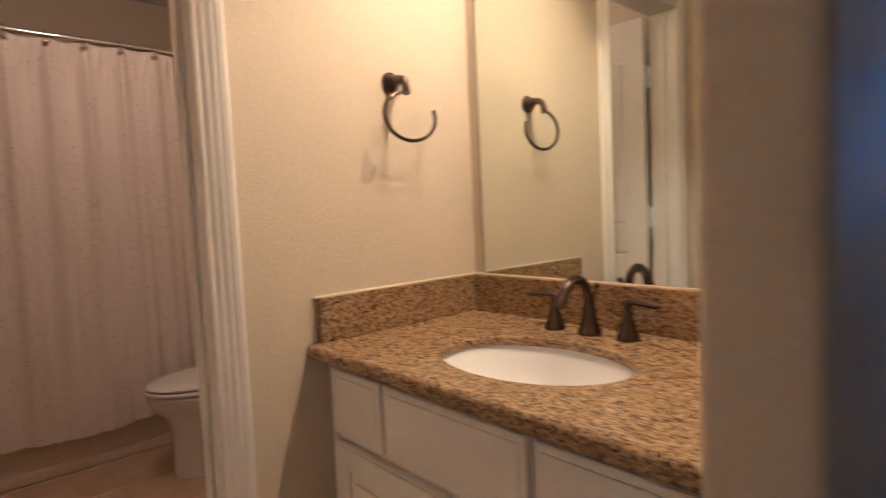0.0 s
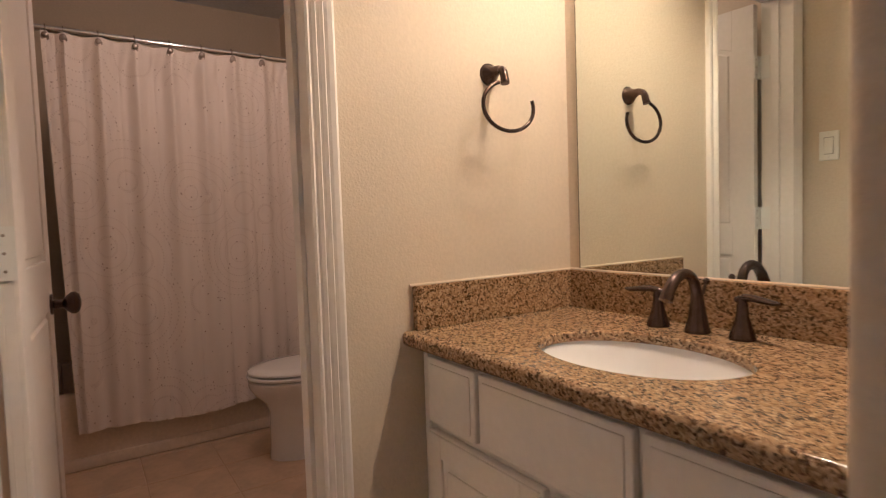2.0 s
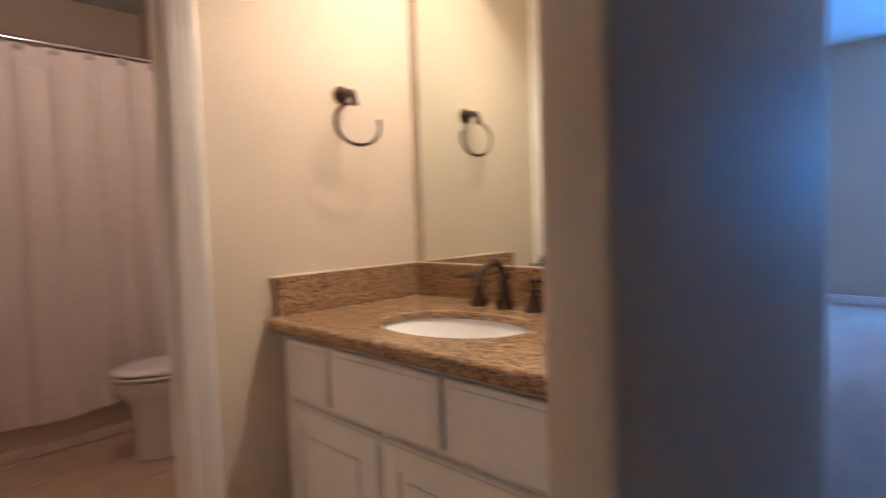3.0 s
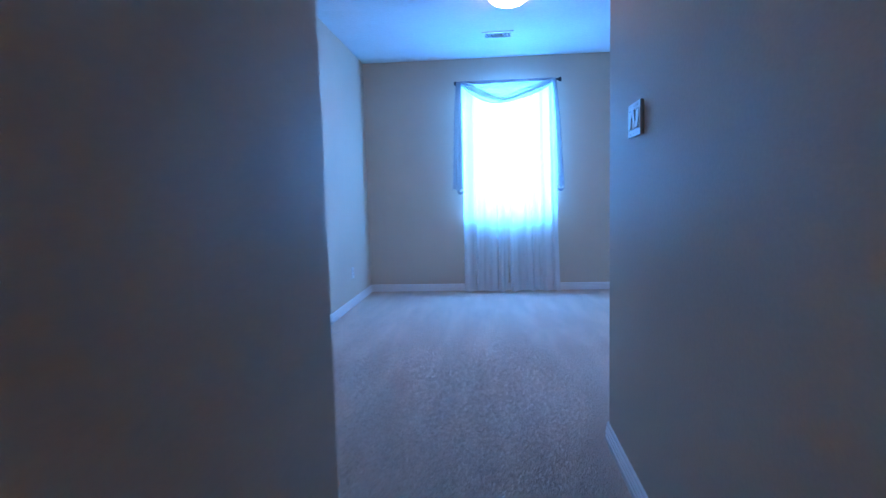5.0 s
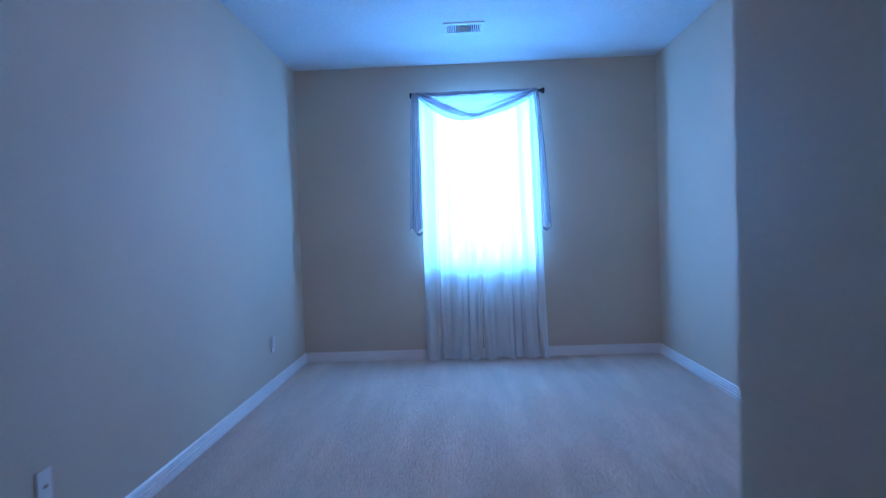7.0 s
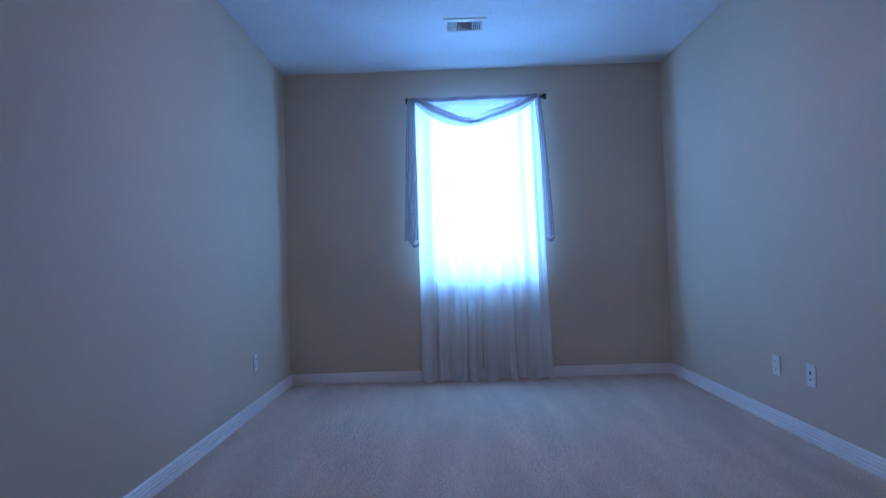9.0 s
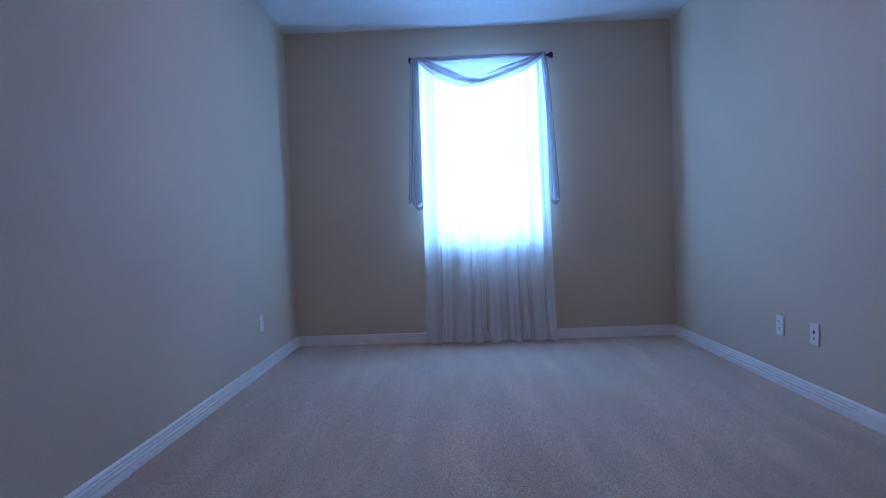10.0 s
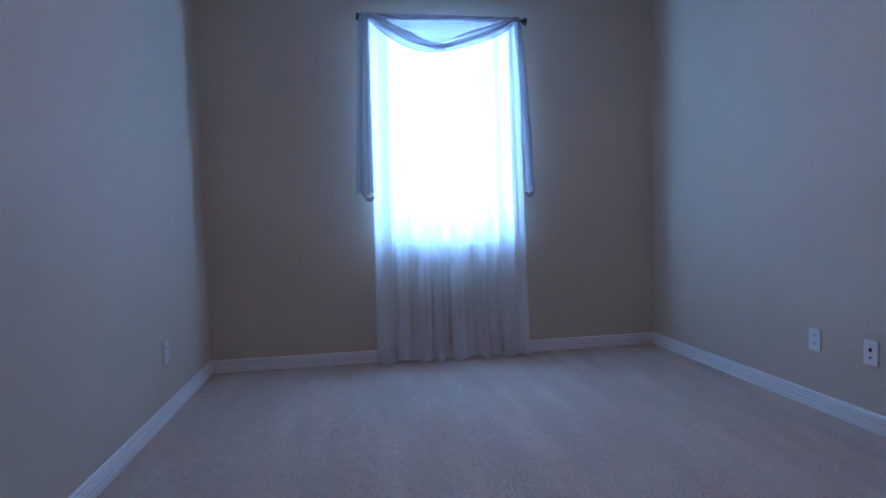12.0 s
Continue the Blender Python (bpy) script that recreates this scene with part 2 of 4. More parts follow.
for link in [k for k in MIRROR.node_tree.links if k.to_socket.name == "Roughness"]:
    MIRROR.node_tree.links.remove(link)
PLASTIC = surface("white_plastic", (0.80, 0.79, 0.76), 0.32, var=0.02, grain=0.01)
# Grey that stands for the shade in rocker gaps and screw slots.
SHADOWGAP = surface("grey_gap_shade", (0.34, 0.34, 0.34), 0.6)
# Near-black stands for shade inside outlet slots and the vent duct; also the jack.
DARKSLOT = surface("dark_slot", (0.03, 0.03, 0.03), 0.6)
CAULK = surface("cream_caulk", (0.60, 0.50, 0.38), 0.5, var=0.1)
SHEER = sheer("white_voile", (0.94, 0.94, 0.95), 0.13, 0.58)
SCARF = sheer("grey_lavender_voile", (0.44, 0.41, 0.45), 0.30, 0.18)
SCARF_GATHER = sheer("gathered_grey_lavender_voile", (0.48, 0.45, 0.49), 0.16, 0.22)
FROSTED = sheer("amber_frosted_shade_glass", (0.95, 0.85, 0.66), 0.22, 0.70)
RODMETAL = surface("dark_rod_metal", (0.03, 0.025, 0.022), 0.4, metal=0.6)
VENT = surface("white_vent_metal", (0.75, 0.75, 0.74), 0.4, var=0.03)
CLOTH = dotted_cloth()
GLASS = clear_glass()
DOME = emitting("lit_opal_glass", (1.0, 0.54, 0.31), 31.0)


# ---------------------------------------------------------------- mesh helpers
def part(name, bm, material, parent=None, label="", smooth=False):
    """One mesh object out of a bmesh, under a thing or a part."""
    me = bpy.data.meshes.new(name)
    bmesh.ops.recalc_face_normals(bm, faces=bm.faces)
    bm.to_mesh(me)
    bm.free()
    me.materials.append(material)
    if smooth:
        for f in me.polygons:
            f.use_smooth = True
        me.set_sharp_from_angle(angle=radians(38))
    ob = new(name, me)
    if parent:
        ob.parent = parent
    if label:
        ob["label"] = label
    return ob


def thing(name, at, label, category, group="", kind="", turn=0.0):
    e = new(name)
    e.empty_display_size = 0.1
    e.matrix_world = pose(*at, 0, 0, turn)
    return tagged(e, label, category, group, kind)


def box(bm, lo, hi, bevel=0.0, seg=2):
    lo, hi = Vector(lo), Vector(hi)
    r = bmesh.ops.create_cube(bm, size=1.0, matrix=Matrix.Translation((lo + hi) / 2) @ Matrix.Diagonal((*(hi - lo), 1)))
    if bevel:
        es = list({e for v in r["verts"] for e in v.link_edges})
        bmesh.ops.bevel(bm, geom=es, offset=bevel, segments=seg, affect="EDGES", profile=0.5)
    return bm


def boxed(lo, hi, bevel=0.0, seg=2):
    return box(bmesh.new(), lo, hi, bevel, seg)


def prism(pts, z0, z1, m=None):
    """An upright prism over a plan outline."""
    bm = bmesh.new()
    lo, hi = [bm.verts.new((x, y, z0)) for x, y in pts], [bm.verts.new((x, y, z1)) for x, y in pts]
    k = len(pts)
    for i in range(k):
        bm.faces.new((lo[i], lo[(i + 1) % k], hi[(i + 1) % k], hi[i]))
    bm.faces.new(lo[::-1]), bm.faces.new(hi)
    if m:
        bmesh.ops.transform(bm, matrix=m, verts=bm.verts)
    return bm


def rounded(x0, x1, y0, y1, r=(0, 0, 0, 0), n=6):
    """A plan rectangle whose corners (x0y0, x1y0, x1y1, x0y1) are rounded by r."""
    out = []
    for (cx, cy, sx, sy, a0), q in zip(((x0, y0, 1, 1, 180), (x1, y0, -1, 1, 270), (x1, y1, -1, -1, 0), (x0, y1, 1, -1, 90)), r):
        if not q:
            out.append((cx, cy))
            continue
        for i in range(n + 1):
            a = radians(a0 + 90 * i / n)
            out.append((cx + sx * q + q * math.cos(a), cy + sy * q + q * math.sin(a)))
    return out


def loft(rings, n=32, close=True):
    """Stacked ellipses (x, y, z, rx, ry[, power])."""
    bm = bmesh.new()
    loops = []
    for ring in rings:
        x, y, z, rx, ry = ring[:5]
        e = 2 / (ring[5] if len(ring) > 5 else 2)
        vs = []
        for i in range(n):
            a = 2 * math.pi * i / n
            c, s = math.cos(a), math.sin(a)
            vs.append(bm.verts.new((x + rx * math.copysign(abs(c) ** e, c), y + ry * math.copysign(abs(s) ** e, s), z)))
        loops.append(vs)
    for p, q in zip(loops, loops[1:]):
        for i in range(n):
            bm.faces.new((p[i], p[(i + 1) % n], q[(i + 1) % n], q[i]))
    if close:
        bm.faces.new(loops[0][::-1]), bm.faces.new(loops[-1])
    return bm


def tube(pts, radii, n=14, flat=None, bm=None):
    """A tapered tube through points; flat: per-point squash across the second axis."""
    bm = bm or bmesh.new()
    pts = [Vector(p) for p in pts]
    radii = [float(r) for r in radii] if hasattr(radii, "__len__") else [radii] * len(pts)
    loops = []
    up = Vector((0.31, 0.17, 0.93))
    for i, p in enumerate(pts):
        d = (pts[min(i + 1, len(pts) - 1)] - pts[max(i - 1, 0)]).normalized()
        side = d.cross(up).normalized() if abs(d.dot(up)) < 0.97 else d.cross(Vector((1, 0, 0))).normalized()
        other = d.cross(side).normalized()
        up = other if other.dot(up) > 0 else -other
        k = flat[i] if flat else 1.0
        loops.append([bm.verts.new(p + radii[i] * (math.cos(2 * math.pi * j / n) * side + k * math.sin(2 * math.pi * j / n) * other)) for j in range(n)])
    for p, q in zip(loops, loops[1:]):
        best = min(range(n), key=lambda s: sum((p[i].co - q[(i + s) % n].co).length for i in range(0, n, 3)))
        for i in range(n):
            bm.faces.new((p[i], p[(i + 1) % n], q[(i + 1 + best) % n], q[(i + best) % n]))
    bm.faces.new(loops[0][::-1]), bm.faces.new(loops[-1])
    return bm


def smoothed(pts, k=6):
    """Catmull-Rom points through a polyline."""
    p = [Vector(q) for q in pts]
    p = [2 * p[0] - p[1]] + p + [2 * p[-1] - p[-2]]
    out = []
    for i in range(1, len(p) - 2):
        for j in range(k):
            t = j / k
            out.append(0.5 * (2 * p[i] + (p[i + 1] - p[i - 1]) * t + (2 * p[i - 1] - 5 * p[i] + 4 * p[i + 1] - p[i + 2]) * t * t
                              + (3 * p[i] - p[i - 1] - 3 * p[i + 1] + p[i + 2]) * t ** 3))
    return out + [p[-2]]


def cloth(nx, nz, f, su=1.0, sv=1.0):
    """A cloth sheet out of f(u, v) with u across and v down, with its uv."""
    bm = bmesh.new()
    uv = bm.loops.layers.uv.new()
    g = [[bm.verts.new(f(i / nx, j / nz)) for i in range(nx + 1)] for j in range(nz + 1)]
    for j in range(nz):
        for i in range(nx):
            face = bm.faces.new((g[j][i], g[j][i + 1], g[j + 1][i + 1], g[j + 1][i]))
            for loop, (a, b) in zip(face.loops, ((i, j), (i + 1, j), (i + 1, j + 1), (i, j + 1))):
                loop[uv].uv = (su * a / nx, sv * b / nz)
    return bm


def setting(name, bm, material, label, category, smooth=False):
    return tagged(part(name, bm, material, smooth=smooth), label, category, kind="structure")


# ---------------------------------------------------------------- the shell
H, HB = 2.74, 2.42           # ceilings: bedroom and hall, bathroom
XW, XE, YN = 0.0, 3.343, 8.0
HL, HR = 1.08, 2.01          # the passage's two faces
JX, JE, JY = 0.932, 1.05, 1.515   # the partition beside the vanity: its two faces where it ends, and that end
YL, YR = 2.78, 3.91          # where the passage walls end in the bedroom
XT, YM, YS = 0.045, 2.09, 0.69   # bathroom: ring wall, mirror wall, wall opposite the mirror
TAN = "tan painted drywall wall with light orange-peel texture"

setting("wall_west", boxed((XW - 0.12, YL - 0.12, 0), (XW, YN + 0.15, H)), WALL, TAN, "wall")
setting("wall_east", boxed((XE, YR - 0.12, 0), (XE + 0.12, YN + 0.15, H)), WALL, TAN, "wall")
x0, x1, z0, z1 = WINDOW
bm = boxed((XW, YN, 0), (x0, YN + 0.15, H))
box(bm, (x1, YN, 0), (XE, YN + 0.15, H)), box(bm, (x0, YN, 0), (x1, YN + 0.15, z0)), box(bm, (x0, YN, z1), (x1, YN + 0.15, H))
setting("wall_north", bm, WALL, "tan painted drywall wall around the bedroom window", "wall")
setting("wall_bedroom_south", boxed((XW, YL - 0.12, 0), (JX, YL, H)), WALL, TAN, "wall")
setting("wall_passage_west", prism([(x + (HL - JE) * (y - YL) / (YL - JY) * (x > 1.0), y) for x, y in rounded(JX, HL, JY, YL, (0.02, 0.02, 0.02, 0))], 0, H), WALL,
        "tan painted drywall partition with rounded bullnose corners", "wall", True)
setting("wall_passage_east", prism(rounded(HR, HR + 0.12, -0.7, YR, (0, 0, 0, 0.02)), 0, H), WALL,
        "tan painted drywall partition with a rounded bullnose corner", "wall", True)
setting("wall_bedroom_southeast", boxed((HR + 0.12, YR - 0.12, 0), (XE, YR, H)), WALL, TAN, "wall")
setting("wall_passage_west_near", prism(rounded(HL - 0.115, HL, -0.7, 0.62, (0, 0, 0.02, 0.02)), 0, H), WALL, TAN, "wall", True)
setting("wall_over_bath_opening", boxed((HL - 0.113, 0.60, 2.20), (HL - 0.002, JY + 0.02, H)), WALL, TAN, "wall")
setting("wall_passage_south", boxed((HL - 0.12, -0.82, 0), (HR + 0.12, -0.70, H)), WALL, TAN, "wall")
setting("wall_mirror", boxed((-2.62, YM, 0), (JX, YM + 0.12, HB + 0.1)), WALL, TAN, "wall")
DOOR_Y0, DOOR_Y1, DOOR_H = 0.78, 1.33, 1.93
setting("wall_ring", boxed((XT - 0.115, DOOR_Y1 + 0.015, 0), (XT, YM, HB + 0.1)), WALL, TAN, "wall")
setting("wall_over_toilet_door", boxed((XT - 0.115, YS, DOOR_H + 0.015), (XT, DOOR_Y1 + 0.015, HB + 0.1)), WALL, TAN, "wall")
setting("wall_ring_near", boxed((XT - 0.115, YS, 0), (XT, DOOR_Y0 - 0.015, DOOR_H + 0.015)), WALL, TAN, "wall")
setting("wall_opposite_mirror", boxed((-2.62, YS - 0.12, 0), (HL - 0.115, YS, HB + 0.1)), WALL, TAN, "wall")
setting("wall_tub", boxed((-2.62, YS, 0), (-2.50, YM, HB + 0.1)), WALL, TAN, "wall")
setting("ceiling_bedroom", boxed((XW - 0.12, YL - 0.12, H), (XE + 0.12, YN + 0.15, H + 0.1)), CEIL, "white textured drywall ceiling", "ceiling")
setting("ceiling_passage", boxed((HL - 0.12, -0.82, H), (HR + 0.12, YL - 0.12, H + 0.1)), CEIL, "white textured drywall ceiling", "ceiling")
setting("ceiling_bathroom", boxed((-2.50, YS, HB), (HL - 0.115, YM, HB + 0.08)), CEIL, "white textured drywall ceiling", "ceiling")
bm = boxed((HL - 0.06, -0.82, -0.1), (HR + 0.12, YR - 0.12, 0.0))
box(bm, (HL - 0.06, YR - 0.12, -0.1), (XE + 0.12, YN + 0.15, 0.0))
setting("floor", bm, CARPET, "beige cut-pile carpet with vacuum tracks", "carpet")
setting("floor_carpet_west", boxed((XW - 0.12, YL - 0.12, -0.1), (HL - 0.06, YN + 0.15, 0.0)), CARPET, "beige cut-pile carpet with vacuum tracks", "carpet")


def baseboard(name, x, y, turn, length):
    """Ribbed white skirting; it runs along its own x, its face towards -y."""
    bm = bmesh.new()
    prof = ((0, 0), (-0.016, 0), (-0.016, 0.026), (-0.009, 0.030), (-0.014, 0.036), (-0.014, 0.046), (-0.007, 0.050), (-0.012, 0.055),
            (-0.012, 0.063), (-0.005, 0.067), (-0.009, 0.072), (-0.008, 0.080), (-0.003, 0.086), (0, 0.088))
    a, b = [bm.verts.new((0, y_, z)) for y_, z in prof], [bm.verts.new((length, y_, z)) for y_, z in prof]
    k = len(prof)
    for i in range(k):
        bm.faces.new((a[i], a[(i + 1) % k], b[(i + 1) % k], b[i]))
    bm.faces.new(a), bm.faces.new(b[::-1])
    ob = setting(name, bm, BASEPAINT, "white painted ribbed wooden baseboard", "baseboard")
    ob.matrix_world = pose(x, y, 0, 0, 0, turn)
    return ob


baseboard("baseboard_north_a", XW, YN, 0, 1.14)
baseboard("baseboard_north_b", 1.14, YN, 0, XE - 1.14)
baseboard("baseboard_west", XW, YL, 90, YN - YL)
baseboard("baseboard_east", XE, YN, -90, YN - YR)
baseboard("baseboard_bedroom_south", HL, YL, 180, HL)
baseboard("baseboard_bedroom_southeast", XE, YR, 180, XE - HR)
baseboard("baseboard_passage_west", JE + 0.001, JY + 0.02, 90 - math.degrees(math.atan((HL - JE) / (YL - JY))), YL - JY - 0.02)
baseboard("baseboard_passage_east", HR, YR, -90, YR + 0.7)


# ---------------------------------------------------------------- bedroom window and its curtains
def window_unit():
    x0, x1, z0, z1 = WINDOW
    w = thing("window_1", (x0, YN, z0), "white vinyl single-hung window behind the sheer curtain", "window", kind="structure")
    width, height = x1 - x0, z1 - z0
    bm = bmesh.new()
    for lo, hi in (((0, 0.085, 0), (0.045, 0.145, height)), ((width - 0.045, 0.085, 0), (width, 0.145, height)),
                   ((0.045, 0.085, 0), (width - 0.045, 0.145, 0.045)), ((0.045, 0.085, height - 0.045), (width - 0.045, 0.145, height))):
        box(bm, lo, hi, 0.004)
    part("window_frame", bm, PLASTIC, w)
    part("meeting_rail", boxed((0.045, 0.09, height / 2 - 0.02), (width - 0.045, 0.14, height / 2 + 0.02), 0.004), PLASTIC, w)
    part("window_sill", boxed((-0.03, -0.02, -0.004), (width + 0.03, 0.085, 0.016), 0.004), TRIM, w)
    for a, b in ((0.045, height / 2 - 0.02), (height / 2 + 0.02, height - 0.045)):
        g = part("pane", boxed((0.045, 0.138, a), (width - 0.045, 0.142, b)), GLASS, w)
        g.visible_shadow = False


window_unit()
ROD_Z, ROD_Y = 2.445, 7.92


def curtain_rod():
    r = thing("curtain_rod", (1.137, ROD_Y, ROD_Z), "dark metal curtain rod with flared finials", "curtain rod")
    part("rod", tube([(0.0, 0, 0), (1.125, 0, 0)], 0.009), RODMETAL, r, smooth=True)
    for x, s in ((0.0, -1), (1.125, 1)):
        f = [(s * d, q) for d, q in ((-0.02, 0.010), (-0.012, 0.014), (0.0, 0.010), (0.01, 0.012), (0.025, 0.022), (0.040, 0.027), (0.048, 0.025), (0.052, 0.012))]
        part("finial", tube([(x + d, 0, 0) for d, _ in f], [q for _, q in f], 18), RODMETAL, r, smooth=True)
        part("bracket", tube([(x - s * 0.02, 0, -0.006), (x - s * 0.02, 0.04, -0.01), (x - s * 0.02, 0.08, -0.01)], 0.006, 10), RODMETAL, r)


curtain_rod()


def sheer_panel(name, xa, xb, phase, folds, hem):
    """One gathered voile panel from the rod to the carpet; hem: how its two lower edges lie."""
    def f(u, v):
        z = ROD_Z + 0.012 - v * (ROD_Z - 0.004)
        w = (0.55 + 0.45 * v) * (0.25 + 0.75 * min(1.0, 9 * v))
        a = 2 * math.pi * folds * (u + 0.045 * math.sin(7 * u + phase) + 0.028 * math.sin(15 * u + 2.4 * phase)) + 0.5 * v * math.sin(3.1 * u + phase)
        y = ROD_Y - 0.012 + 0.034 * w * math.tanh(1.6 * math.sin(a)) + 0.008 * w * math.sin(2.3 * a + phase) + 0.010 * v * math.sin(5 * u + 2 * phase)
        x = xa + (xb - xa) * u + 0.012 * w * math.sin(a + 1.4) + (hem[0] * (1 - u) + hem[1] * u) * v * v
        return x, y - 0.008, z + 0.012 * v * math.sin(0.7 * a + phase) * (v > 0.97)
    t = thing(name, (0, 0, 0), "white sheer voile curtain panel hanging from the rod to the carpet", "curtain", "sheer curtains")
    part("cloth", cloth(220, 46, f), SHEER, t, smooth=True)
    part("hem", cloth(220, 2, lambda u, v: tuple(Vector(f(u, 0.975 + 0.025 * v)) + Vector((0, -0.003, 0)))), SHEER, t, "doubled hem", smooth=True)


sheer_panel("sheer_curtain", 1.165, 1.70, 0.4, 4.3, (-0.016, -0.01))
sheer_panel("sheer_curtain", 1.66, 2.235, 2.1, 4.7, (0.03, 0.046))


def scarf():
    """A scarf of grey voile: a swag over the rod and a tail at each side."""
    s = thing("window_scarf", (0, 0, 0), "grey-lavender sheer scarf swagged over the curtain rod with two tails", "curtain")
    xa, xb = 1.158, 2.222

    def swag(u, v):
        x = xa + (xb - xa) * u
        sag = 4 * u * (1 - u)
        skew = 1 + 0.10 * math.sin(math.pi * u * 2)
        drop = (0.02 + 0.245 * v) * (sag ** 0.8) * skew + 0.030 * v * (1 - sag)
        pleat = 0.008 * math.sin(v * 21 + 2.2 * u) * (0.25 + sag)
        return x, ROD_Y - 0.042 - 0.030 * v * sag + pleat, ROD_Z + 0.018 - drop - 0.010 * sag * (1 - v)

    def band(u0, u1, top, low, wide):
        """A gathered band of the swag from one end of the rod to its lowest part, over the swag's own surface."""
        def f(u, v):
            at = u0 + (u1 - u0) * u
            mid = top + (low - top) * u ** 0.75
            q = max(0.0, min(1.0, mid + wide * ((1 - u) ** 0.8 + 0.03) * (v - 0.5)))
            return tuple(Vector(swag(at, q)) + Vector((0, -0.010 - 0.005 * math.sin(9 * v + 4 * u), 0.002)))
        return f
    part("swag", cloth(60, 40, swag), SCARF, s, smooth=True)
    part("hem_fold", cloth(60, 6, lambda u, v: tuple(Vector(swag(u, 0.965 + 0.035 * v)) + Vector((0, -0.006, 0)))), SCARF, s, "doubled hem", smooth=True)
    part("gathered_band", cloth(40, 12, band(0.0, 0.56, 0.30, 0.90, 0.50)), SCARF_GATHER, s, "gathered fold", smooth=True)
    part("gathered_band", cloth(40, 10, band(1.0, 0.40, 0.45, 0.93, 0.34)), SCARF_GATHER, s, "gathered fold", smooth=True)
    part("gathered_band", cloth(40, 8, band(1.0, 0.46, 0.15, 0.72, 0.16)), SCARF_GATHER, s, "narrow gathered fold", smooth=True)
    part("over_rod", cloth(60, 12, lambda u, v: (xa + (xb - xa) * u, ROD_Y - 0.034 * math.sin(v * math.pi * 1.4 - 0.6) - 0.004 * math.sin(31 * u + 5 * v),
                                                    ROD_Z + 0.019 * math.cos(v * math.pi * 1.4 - 0.6) + 0.002 * math.sin(23 * u))), SCARF_GATHER, s, smooth=True)
    part("over_rod", cloth(60, 6, lambda u, v: (xa + (xb - xa) * u, ROD_Y - 0.038 - 0.004 * math.sin(26 * u + 3 * v), ROD_Z + 0.016 - (0.030 + 0.012 * math.sin(7 * u)) * v)),
         SCARF_GATHER, s, "doubled cloth over the rod", smooth=True)
    for x0, xr, x1, x2, zb, ph in ((1.108, 1.172, 1.045, 1.168, 1.20, 0.0), (2.196, 2.246, 2.275, 2.335, 1.21, 1.7)):
        def tail(u, v):
            k = v ** 0.7
            x = (x0 + (x1 - x0) * k) * (1 - u) + (xr + (x2 - xr) * k) * u
            fold = u * 17 + ph + 0.6 * math.sin(3 * v + ph)
            y = ROD_Y - 0.045 + 0.015 * math.sin(fold) + 0.008 * math.sin(2.2 * fold + 1.0)
            return x, y, ROD_Z + 0.01 - v * (ROD_Z - zb) + 0.02 * max(0.0, v - 0.9) * 10 * math.sin(u * 9 + ph)
        part("tail", cloth(40, 30, tail), SCARF, s, smooth=True)
        bm = bmesh.new()
        for i, r in enumerate((0.034, 0.027, 0.020)):
            xm = (x1 + x2) / 2 + (0.03 if ph == 0 else -0.012)
            tube(smoothed([(xm - r, ROD_Y - 0.05, zb - 0.002 - 0.012 * i), (xm, ROD_Y - 0.064, zb - 0.016 - 0.008 * i), (xm + r, ROD_Y - 0.05, zb - 0.004 - 0.01 * i)], 4), 0.007, 8, bm=bm)
        part("gathered_end", bm, SCARF, s, "bunched hem of the tail", smooth=True)


scarf()


